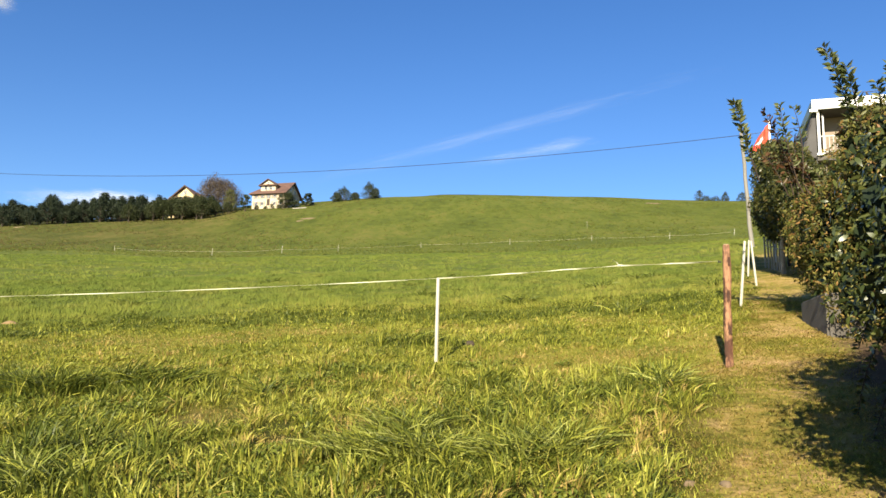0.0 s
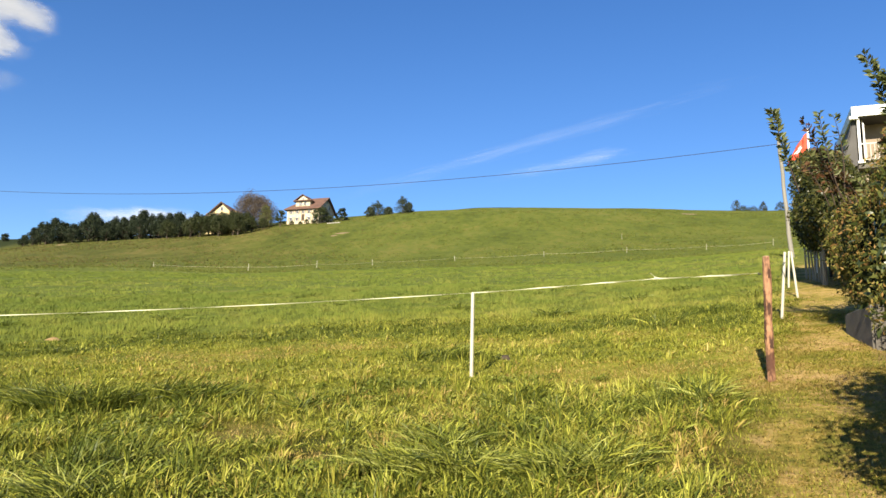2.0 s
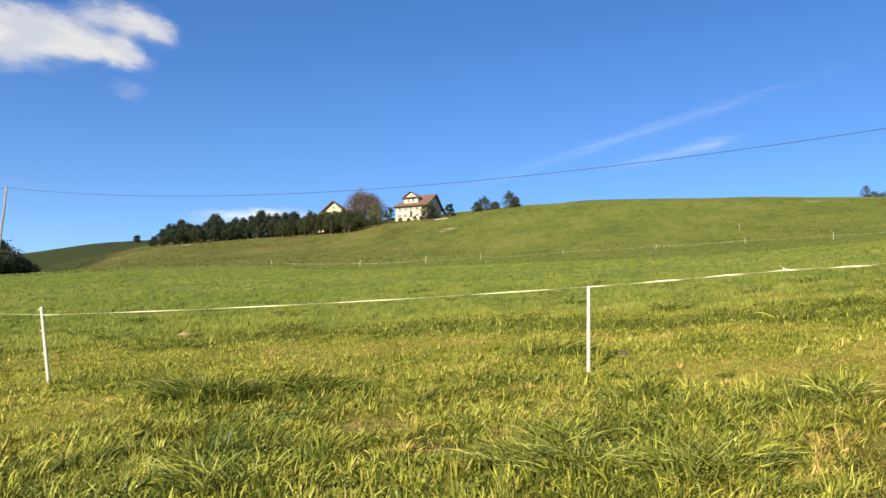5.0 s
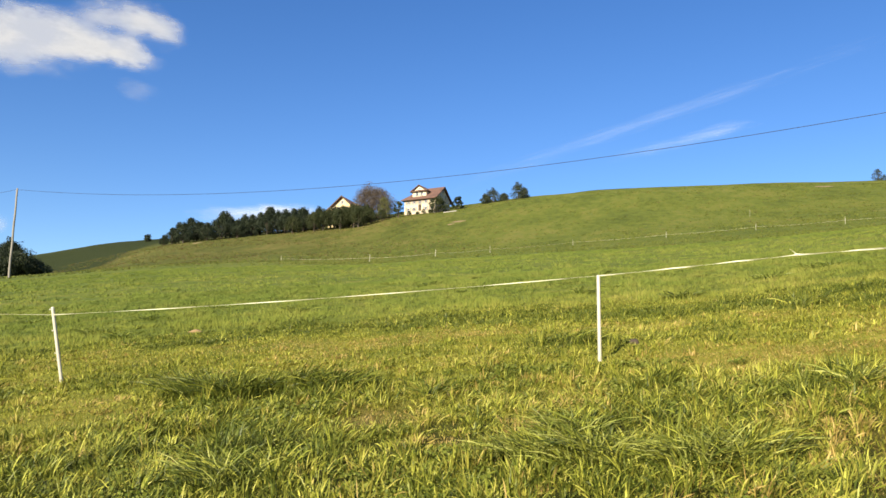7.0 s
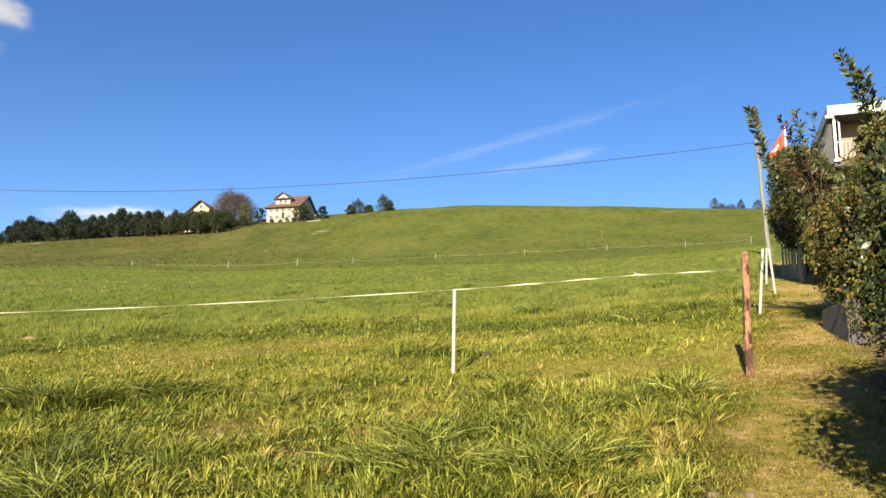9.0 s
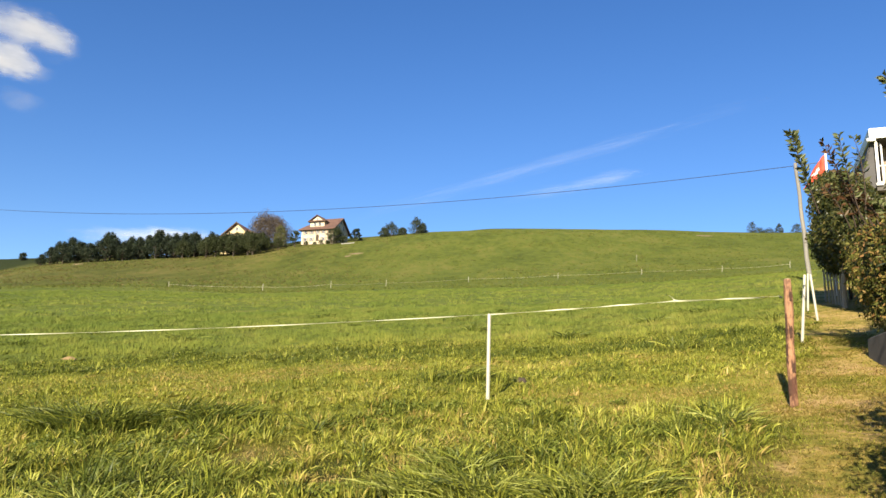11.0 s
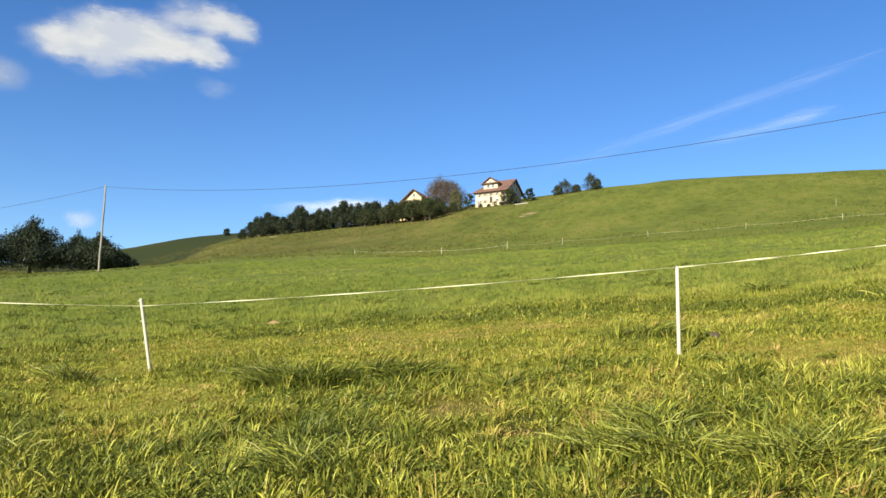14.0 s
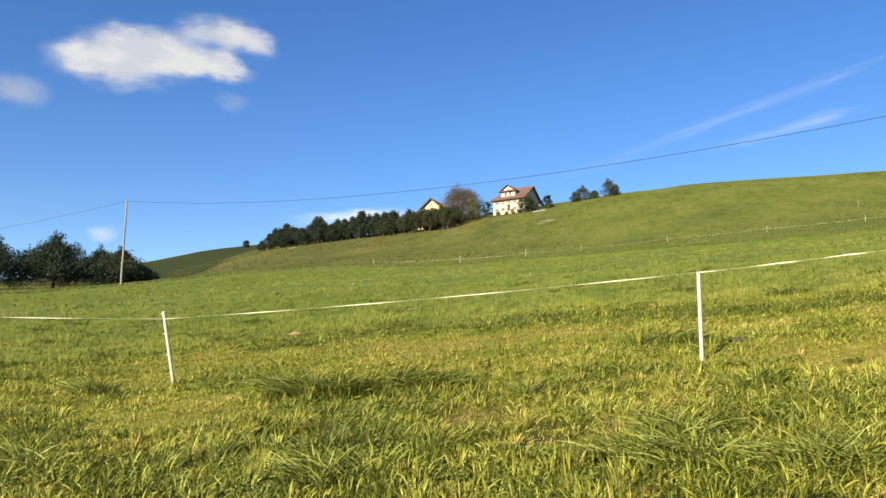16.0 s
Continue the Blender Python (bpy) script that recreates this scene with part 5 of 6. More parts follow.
# ---- neighbouring house with balcony, flag ----
def balcony_house():
    p0 = sight(26.62, 0.0, 35.0)
    m = Matrix.Translation((p0.x, p0.y, 0)) @ pose(0, 0, 0, 0, 0, -18.0)
    h = thing("balcony_house", m, "taupe flat-roofed house with white fascia and railed balcony", "house")
    zb, zt = EYE + 0.2785 * 35, EYE + 0.3328 * 35
    zr = EYE + 0.3440 * 35
    gz = float(ground(p0.x, p0.y)) - 1
    g = Geo()
    g.box(0.35, 1.0, gz, 12, 9, zt)
    part("wall", g, TAUPE, h)
    g = Geo()
    g.box(-0.12, -0.25, zt - 0.02, 12.4, 9.4, zr - 0.06)
    part("roof", g, SLATE, h)
    g = Geo()
    g.box(-0.2, -0.33, zt - 0.03, 12.5, -0.25, zr)
    g.box(-0.2, -0.25, zt - 0.03, -0.12, 9.4, zr)
    part("fascia", g, WHITE, h, "white roof fascia")
    g = Geo()
    g.box(-0.3, -0.36, zt - 0.14, 0.02, -0.2, zt - 0.03)
    g.box(0.0, -0.12, zb, 0.1, -0.02, zt - 0.03)
    g.box(-0.06, -0.2, zb - 0.1, 0.2, 0.04, zb)
    part("post", g, WHITE, h)
    g = Geo()
    g.tube([(0.24, -0.02, zb), (0.24, -0.02, zt - 0.3), (0.24, 0.3, zt - 0.05)], 0.035, 8)
    part("downpipe", g, WHITE, h)
    g = Geo()
    g.box(-0.05, -0.1, zb - 0.3, 12, 1.0, zb - 0.1)
    part("balcony_floor", g, CONCRETE, h)
    g = Geo()
    g.box(0.1, -0.07, zb + 0.72, 12, -0.02, zb + 0.78)
    g.box(0.1, -0.06, zb + 0.05, 12, -0.03, zb + 0.09)
    rail = part("railing", g, RAILING, h)
    for k in range(70):
        g = Geo()
        x = 0.28 + k * 0.15
        g.box(x, -0.055, zb + 0.09, x + 0.03, -0.035, zb + 0.72)
        part("baluster", g, RAILING, rail)
    # steep grey side roof
    g = Geo()
    g.slab([(-0.14, 0.0, zt - 0.03), (-0.75, 0.0, zb - 0.4), (-0.75, 9.0, zb - 0.4), (-0.14, 9.0, zt - 0.03)], (0.1, 0, 0))
    g.slab([(-0.14, 0.0, zt - 0.03), (-0.72, 0.0, zb - 0.4), (-0.03, 0.0, zb - 0.4), (-0.03, 0.0, zt - 0.03)], (0, 0.1, 0))
    part("side_cladding", g, SLATE, h, "steep grey clad side")
    g = Geo()
    g.box(-0.7, 0.3, gz, 0.35, 9, zb - 0.4)
    part("lower_wall", g, TAUPE, h)
    for z in (0.25, 0.5):
        g = Geo()
        g.tube([(1.7, 0.6, zr + z), (12, 0.6, zr + z)], 0.016, 6)
        part("roof_rail", g, CABLE, h)
    for x in (1.7, 4.0, 6.3):
        g = Geo()
        g.tube([(x, 0.6, zr - 0.1), (x, 0.6, zr + 0.5)], 0.016, 6)
        part("rail_post", g, CABLE, h)


balcony_house()


def flag():
    r = 22.0
    top = sight(23.6, 0.3265, r)
    foot = spot(23.6, r, -0.2)
    f = thing("flag", Matrix.Translation(foot), "red flag with white emblem hanging from a white pole", "flag")
    hgt = top.z - foot.z
    g = Geo()
    g.tube([(0, 0, 0), (0, 0, hgt), (0, 0, hgt + 0.03)], [0.035, 0.025, 0.01], 10)
    part("pole", g, WHITE, f)
    n, k = 14, 10
    V, F = [], []
    for i in range(n + 1):
        for j in range(k + 1):
            u, v = i / n, j / k
            x = -0.03 - u * (0.3 + 0.38 * v)
            y = 0.09 * math.sin(u * 9 + v * 2) * (0.3 + u)
            z = hgt - 0.1 - v * 0.6 - u * 0.45 * (0.5 + 0.5 * u)
            V.append((x, y, z))
    for i in range(n):
        for j in range(k):
            a = i * (k + 1) + j
            F.append((a, a + 1, a + k + 2, a + k + 1))
    g = Geo()
    g.add(V, F)
    cloth = part("cloth", g, FLAG, f, smooth=True)
    sol = cloth.modifiers.new("thickness", "SOLIDIFY")
    sol.thickness = 0.006
    g = Geo()
    sub = [F[i * k + j] for i, j in ((5, 5), (6, 5), (7, 5), (8, 5), (6, 4), (7, 4), (6, 6), (7, 6), (9, 5))]
    for q in sub:
        g.poly(*[(V[c][0], V[c][1] - 0.012, V[c][2]) for c in q])
    e = part("emblem", g, FLAGWHITE, cloth, smooth=True)
    so = e.modifiers.new("thickness", "SOLIDIFY")
    so.thickness = 0.004


flag()


# ---- clouds, far off ----
def cloud(name, az, rise, az_w, rise_h, puffs, label, soft=0.35, tear=0.5, scale=5.0, density=1.0, stretch=(1, 1, 1), roll=0.0):
    """A soft bank of vapour 3.5 km away: a sheet whose cover comes from overlapping puffs torn by noise."""
    R = 3500.0
    c = sight(az, rise, R)
    w, hh = R * radians(az_w) / 2, R * rise_h / 2
    m, nt, b = nodes_of(name + "_vapour")
    co = coords(nt)
    sep = nt.nodes.new("ShaderNodeSeparateXYZ")
    nt.links.new(co, sep.inputs[0])
    mp = nt.nodes.new("ShaderNodeMapping")
    mp.inputs["Scale"].default_value = stretch
    nt.links.new(co, mp.inputs[0])
    n1 = noise_of(nt, mp.outputs[0], scale, 6, 0.6)
    # billows: the outline is pushed about by slow noise
    sx_, sy_ = sep.outputs[0], sep.outputs[1]
    bx = math_of(nt, "ADD", sx_, math_of(nt, "MULTIPLY_ADD", noise_of(nt, mp.outputs[0], scale * 1.3, 4, 0.55), 0.22, -0.11))
    up = nt.nodes.new("ShaderNodeMapping")
    up.inputs["Location"].default_value = (7.3, 2.1, 4.0)
    nt.links.new(mp.outputs[0], up.inputs[0])
    by = math_of(nt, "ADD", sy_, math_of(nt, "MULTIPLY_ADD", noise_of(nt, up.outputs[0], scale * 1.3, 4, 0.55), 0.36, -0.18))
    total = None
    for px, py, sx, sy, amount in puffs:
        ax = math_of(nt, "POWER", math_of(nt, "ABSOLUTE", math_of(nt, "MULTIPLY", math_of(nt, "SUBTRACT", bx, px), 1 / sx)), 2.0)
        ay = math_of(nt, "POWER", math_of(nt, "ABSOLUTE", math_of(nt, "MULTIPLY", math_of(nt, "SUBTRACT", by, py), 1 / sy)), 2.0)
        q = math_of(nt, "MULTIPLY", math_of(nt, "SUBTRACT", 1.0, math_of(nt, "MULTIPLY", math_of(nt, "ADD", ax, ay), 0.62), clamp=True), amount)
        q = math_of(nt, "MULTIPLY", q, q)
        total = q if total is None else math_of(nt, "ADD", total, q)
    edge = math_of(nt, "ADD", total, math_of(nt, "MULTIPLY_ADD", n1, tear, -tear * 0.62))
    cover = math_of(nt, "MULTIPLY", map_of(nt, edge, 0.0, soft), density)
    # thinner and thicker vapour inside
    thick = map_of(nt, noise_of(nt, up.outputs[0], scale * 0.8, 5, 0.6), 0.36, 0.6, 0.74, 1.0)
    cover = math_of(nt, "MULTIPLY", math_of(nt, "MULTIPLY", cover, thick), map_of(nt, total, 0.0, 0.12))
    b.inputs["Base Color"].default_value = (0.54, 0.56, 0.625, 1)
    b.inputs["Roughness"].default_value = 1.0
    b.inputs["Specular IOR Level"].default_value = 0.0
    nt.links.new(cover, b.inputs["Alpha"])
    g = Geo()
    g.add([(-1, -1, 0), (1, -1, 0), (1, 1, 0), (-1, 1, 0)], [(0, 1, 2, 3)])
    ob = new(name, g.mesh(name))
    ob.data.materials.append(m)
    # stands upright, facing the walk
    ob.matrix_basis = Matrix.Translation(c) @ pose(0, 0, 0, 0, 0, -az) @ pose(0, 0, 0, 90 + math.degrees(math.atan(rise)), 0, 0) @ pose(0, 0, 0, 0, 0, roll) @ Matrix.Diagonal((w, hh, 1, 1))
    return tagged(ob, label, "cloud", kind="structure")


cloud("cloud", -39.35, 0.383, 22.4, 0.19, (
    (-0.24, 0.07, 0.34, 0.42, 1.0), (-0.14, 0.32, 0.28, 0.26, 0.85), (-0.5, -0.06, 0.22, 0.3, 0.85), (-0.26, -0.08, 0.26, 0.22, 0.66), (0.08, 0.12, 0.26, 0.32, 0.95),
    (0.3, 0.14, 0.22, 0.22, 0.9), (0.41, 0.2, 0.13, 0.25, 0.85), (0.53, 0.1, 0.12, 0.2, 0.66), (0.13, 0.5, 0.22, 0.21, 0.66),
    (0.35, 0.6, 0.27, 0.27, 0.8), (0.52, 0.58, 0.2, 0.26, 0.75), (0.65, 0.48, 0.13, 0.24, 0.66), (-0.1, -0.3, 0.36, 0.16, 0.4), (0.5, -0.32, 0.16, 0.19, 0.6),
), "bright white cumulus cloud in the blue sky", 1.15, 0.42, 3.4, 0.95)
cloud("cloud", -48.1, 0.326, 8, 0.09, ((0, 0, 0.6, 0.5, 0.85),), "small soft white cloud puff", 0.9, 0.4, 1.8, 0.6)
cloud("low_cloud", -24.6, 0.199, 14, 0.056, ((0, -0.1, 0.8, 0.7, 0.85), (0.3, 0.2, 0.5, 0.6, 0.85)), "pale low cloud bank behind the hilltop trees", 0.9, 0.7, 3.0, 0.55)
cloud("low_cloud", -42.2, 0.163, 4, 0.045, ((0, 0, 0.6, 0.6, 0.9),), "faint small cloud low over the trees", 0.8, 0.5, 2.0, 0.4)
cloud("cirrus", 4.6, 0.336, 38, 0.055, ((-0.5, -0.1, 0.5, 0.5, 0.6), (0.05, 0.0, 0.45, 0.45, 0.7), (0.6, 0.15, 0.45, 0.5, 0.5)), "thin streak of high cirrus cloud", 1.0, 1.0, 2.2, 0.17, (2.2, 4, 1), 14.5)
cloud("cirrus", 6.3, 0.3025, 12, 0.045, ((-0.2, -0.1, 0.8, 0.5, 0.7), (0.5, 0.1, 0.5, 0.5, 0.7)), "thin wisp of high cirrus cloud", 1.0, 0.9, 2.0, 0.22, (1.5, 4, 1), 9)


# ---- small things on the ground ----
def molehill(az, r, size):
    b = spot(az, r)
    m = thing("molehill", Matrix.Translation(b), "small flat mound of bare tan soil in the grass", "molehill")
    g = Geo()
    n, k = 18, 6
    V = [(0, 0, size * 0.34)]
    for j in range(1, k + 1):
        for i in range(n):
            a, q = math.tau * i / n, size * j / k
            V.append((q * math.cos(a) * 1.25, q * math.sin(a), size * 0.34 * (1 - (j / k) ** 2) * (1 + rnd(-0.2, 0.2)) - 0.02 * j / k))
    F = [(0, 1 + i, 1 + (i + 1) % n) for i in range(n)]
    for j in range(k - 1):
        for i in range(n):
            a, c = 1 + j * n + i, 1 + j * n + (i + 1) % n
            F.append((a, a + n, c + n, c))
    g.add(V, F)
    part("soil", g, SOIL, m, smooth=True)


molehill(-29.1, 15.2, 0.13)


def bare_patch(az, r, w, d, seed):
    """A scrape of bare earth lying on the slope."""
    rng = random.Random(seed)
    c = spot(az, r)
    t = thing("bare_patch", Matrix.Translation(c), "bare tan earth scrape on the grazed hillside", "earth", "bare scrapes on the hill")
    g = Geo()
    n, k = 22, 5
    wob = [rng.uniform(0.65, 1.1) for _ in range(n)]
    V = [(0, 0, 0.12)]
    for j in range(1, k + 1):
        for i in range(n):
            a = math.tau * i / n
            x, y = w / 2 * wob[i] * j / k * math.cos(a), d / 2 * wob[i] * j / k * math.sin(a)
            V.append((x, y, float(ground(c.x + x, c.y + y)) - c.z + (0.12 if j < k else -0.1)))
    F = [(0, 1 + i, 1 + (i + 1) % n) for i in range(n)]
    for j in range(k - 1):
        for i in range(n):
            a, b = 1 + j * n + i, 1 + j * n + (i + 1) % n
            F.append((a, a + n, b + n, b))
    g.add(V, F)
    part("soil", g, EARTH, t, smooth=True)


bare_patch(-10.2, 206, 4.6, 3.0, 1)
bare_patch(-10.8, 202, 2.2, 2.2, 2)
bare_patch(-29.2, 236, 3.2, 3.0, 3)
bare_patch(15.5, 238, 6.0, 7.0, 4)


def cow_pat(x, y, size):
    """A dried, crusted pat with a sunken middle."""
    rng = random.Random(3)
    p = thing("cow_pat", Matrix.Translation((x, y, float(ground(x, y)) - 0.015)), "dried dark brown cow pat lying in the grass", "dung")
    g = Geo()
    n, k = 16, 5
    wob = [rng.uniform(0.8, 1.1) for _ in range(n)]
    V = [(0, 0, 0.05)]
    for j in range(1, k + 1):
        for i in range(n):
            a, q = math.tau * i / n, size * wob[i] * j / k
            V.append((q * math.cos(a), q * math.sin(a), (0.055, 0.065, 0.06, 0.045, 0.0)[j - 1] * rng.uniform(0.9, 1.1)))
    F = [(0, 1 + i, 1 + (i + 1) % n) for i in range(n)]
    for j in range(k - 1):
        for i in range(n):
            a, b = 1 + j * n + i, 1 + j * n + (i + 1) % n
            F.append((a, a + n, b + n, b))
    g.add(V, F)
    part("crust", g, DUNG, p, smooth=True)


cow_pat(0.37, 9.85, 0.075)


def garden_wall():
    """Low pale wall below the farmhouse shrubs."""
    w = thing("garden_wall", Matrix(), "low pale stone garden wall below the farmhouse", "wall")
    a, b = spot(-11.35, 240), spot(-10.35, 240)
    n = 5
    for i in range(n):
        p, q = a.lerp(b, i / n), a.lerp(b, (i + 0.96) / n)
        z = float(ground((p.x + q.x) / 2, (p.y + q.y) / 2))
        g = Geo()
        g.slab([(p.x, p.y, z - 0.5), (q.x, q.y, z - 0.5), (q.x, q.y, z + 0.28), (p.x, p.y, z + 0.24)], (0.05, 0.35, 0))
        part("stone", g, PALESTONE, w)


garden_wall()


def path_stone(x, y, size, turn):
    """A flat, rounded stone pressed into the path."""
    rng = random.Random(int(turn))
    st = thing("stone", Matrix.Translation((x, y, float(ground(x, y)) - 0.012)) @ pose(0, 0, 0, 4, 3, turn), "small flat pale stone pressed into the path", "stone", "stones in the path")
    g = Geo()
    n = 14
    wob = [rng.uniform(0.82, 1.1) for _ in range(n)]
    V = [(0, 0, 0.036)]
    for share, z in ((0.55, 0.035), (0.85, 0.029), (1.0, 0.016), (0.98, 0.0)):
        for i in range(n):
            a = math.tau * i / n
            V.append((size * share * wob[i] * math.cos(a), 0.68 * size * share * wob[i] * math.sin(a), z + rng.uniform(-0.002, 0.002)))
    F = [(0, 1 + i, 1 + (i + 1) % n) for i in range(n)]
    for j in range(3):
        for i in range(n):
            a, b = 1 + j * n + i, 1 + j * n + (i + 1) % n
            F.append((a, a + n, b + n, b))
    g.add(V, F)
    part("rock", g, TANSTONE, st, smooth=True)


path_stone(1.41, 4.46, 0.036, 20)
path_stone(1.59, 4.4, 0.042, 110)


# ---- grass ----
def blades(name, x, y, height, width, lean, turn, label, arch=True, material=None, twist=0.7):
    """Grass blades rooted at x, y: tapered, each bending over towards its own turn; arch None: short straight ones."""
    n = len(x)
    root = np.stack([x, y, ground(x, y) - 0.012], 1)
    out = np.stack([np.cos(turn), np.sin(turn), np.zeros(n)], 1)
    tw = np.random.RandomState(n % 9973).normal(size=n) * twist
    side = np.stack([-np.sin(turn) * np.cos(tw), np.cos(turn) * np.cos(tw), np.sin(tw)], 1) * (width / 2)[:, None]
    foot = np.stack([-np.sin(turn), np.cos(turn), np.zeros(n)], 1) * (width / 2)[:, None]
    lean, height = lean[:, None], height[:, None]
    up = np.array([0.0, 0.0, 1.0])

    def along(u, droop=0.45):
        return root + out * lean * u**1.8 + up * height * (u - droop * np.clip(lean / height, 0, 1.4) * u * u)

    k = np.arange(n)[:, None]
    if arch is None:
        V = np.stack([root - foot * 1.15, root + foot * 1.15, along(1.0)], 1).reshape(-1, 3)
        me = arrays_mesh(name, V, None, k * 3 + np.array([0, 1, 2]))
    elif arch:
        p1, p2, p3 = along(0.4), along(0.75), along(1.0)
        V = np.stack([root - foot * 0.7, root + foot * 0.7, p1 + side, p1 - side, p2 + side * 0.75, p2 - side * 0.75, p3], 1).reshape(-1, 3)
        Q = np.concatenate([k * 7 + np.array([0, 1, 2, 3]), k * 7 + np.array([3, 2, 4, 5])])
        me = arrays_mesh(name, V, Q, k * 7 + np.array([5, 4, 6]))
    else:
        p1, p3 = along(0.55), along(1.0)
        V = np.stack([root - foot * 0.8, root + foot * 0.8, p1 + side, p1 - side, p3], 1).reshape(-1, 3)
        me = arrays_mesh(name, V, k * 5 + np.array([0, 1, 2, 3]), k * 5 + np.array([3, 2, 4]))
    me.materials.append(material or BLADE)
    return tagged(new(name, me), label, "grass", kind="stuff")


def path_side(x, y):
    # trodden ground round the wooden post counts as path
    return x - 0.43 * y + 0.53 + 0.24 * wobble(x, y, 0.7, 7) + 1.3 * np.exp(-((x - 2.72) ** 2 + (y - 7.2) ** 2) / 0.22)


def scatter(n, r0, r1, a0, a1, seed):
    npr = np.random.RandomState(seed)
    r = np.sqrt(npr.rand(n) * (r1**2 - r0**2) + r0**2)
    a = np.radians(a0 + npr.rand(n) * (a1 - a0))
    return r * np.sin(a), r * np.cos(a), npr


def lushness(x, y):
    """0 in grazed, dry patches to 1 where the grass stands long."""
    r = np.hypot(x, y)
    band = np.exp(-(((r - 9.6) / 2.6) ** 2))
    return np.clip(0.62 + 0.42 * wobble(x, y, 1.5, 11) + 0.3 * wobble(x, y, 0.55, 12) - 0.45 * band, 0.02, 1)


# places where the meadow is known to be dry (1) or lush (-1): x, y, half-widths, amount
PATCHES = (
    (1.1, 5.0, 0.8, 0.9, 0.2), (-1.85, 6.62, 0.34, 0.3, 0.75), (-4.4, 11.0, 2.2, 0.9, 0.34), (-2.6, 11.6, 1.4, 0.8, 0.2), (1.9, 8.5, 1.1, 0.55, 0.8),
    (3.0, 8.8, 0.5, 0.9, 0.6), (-7.3, 10.4, 1.8, 1.0, 0.45), (-5.6, 7.3, 0.8, 0.6, 0.3), (-1.25, 5.9, 0.22, 0.22, 0.5),
    (0.4, 5.3, 0.75, 0.5, -0.34), (-0.5, 5.35, 0.5, 0.4, -0.2), (-3.7, 7.85, 1.1, 0.55, -0.75), (-0.4, 10.1, 0.65, 0.4, -0.9),
    (1.5, 10.7, 0.3, 0.22, -0.8), (-5.3, 13.7, 1.3, 0.8, -0.6), (-10.4, 15.1, 1.2, 0.6, -0.5), (1.7, 6.8, 1.1, 0.6, -0.22),
    (3.2, 12.0, 0.8, 0.5, -0.6), (0.4, 6.6, 1.3, 0.7, -0.12), (-13.8, 14.2, 1.3, 0.5, -0.6), (-2.7, 5.6, 1.0, 0.7, -0.3),
)


def dryness(x, y):
    """0 where the grass is deep green and long, to 1 where it is short and straw-coloured."""
    r = np.hypot(x, y)
    d = 0.46 + 0.2 * wobble(x, y, 1.5, 11) + 0.2 * wobble(x, y, 0.5, 12) + 0.04 * np.exp(-(((r - 10.4) / 2.4) ** 2)) - 0.26 * np.clip((r - 11.3) / 3, 0, 1)
    d = d - 0.06 * np.clip((-x - 1) / 3, 0, 1) * np.clip((9.5 - r) / 2, 0, 1)
    for px, py, rx, ry, amount in PATCHES:
        d = d + amount * np.exp(-((((x - px) / rx) ** 2 + ((y - py) / ry) ** 2) ** 1.3))
    return np.clip(d, 0, 1)


def clover_bed(x, y):
    """Where clover and dandelions crowd out the grass."""
    return np.clip(1.1 * np.exp(-(((x + 2.65) / 1.0) ** 2 + ((y - 5.6) / 0.75) ** 2)), 0, 1)


def mixed_blades(name, x, y, h, w, lean, turn, dry, label, arch, npr, twist=0.7):
    """Blades of four tones, chosen by how dry each one is."""
    tone = np.clip(dry, 0, 1) + npr.normal(size=len(x)) * 0.15
    for lo, hi, mat in ((-9, 0.32, DEEP_GRASS), (0.32, 0.6, FRESH_GRASS), (0.6, 0.9, PALE_GRASS), (0.9, 9, STRAW_GRASS)):
        k = (tone >= lo) & (tone < hi)
        if k.any():
            blades(name, x[k], y[k], h[k], w[k], lean[k], turn[k], label, arch, mat, twist)


def short_sward(n, r0, r1, wide, seed, label):
    x, y, npr = scatter(n, r0, r1, -54, 34, seed)
    d = dryness(x, y)
    keep = (path_side(x, y) < 0.15) & (npr.rand(n) < np.where(np.hypot(x, y) < 8.5, 0.2 + 0.8 * d, 0.35 + 0.65 * d))
    x, y, d = x[keep], y[keep], d[keep]
    h = (0.025 + 0.055 * npr.rand(len(x))) * (1.3 - 0.5 * d)
    mixed_blades("grass", x, y, h, wide * (0.6 + 0.8 * npr.rand(len(x))), h * (0.4 + 0.9 * npr.rand(len(x))), npr.rand(len(x)) * math.tau, d, label, None, npr)


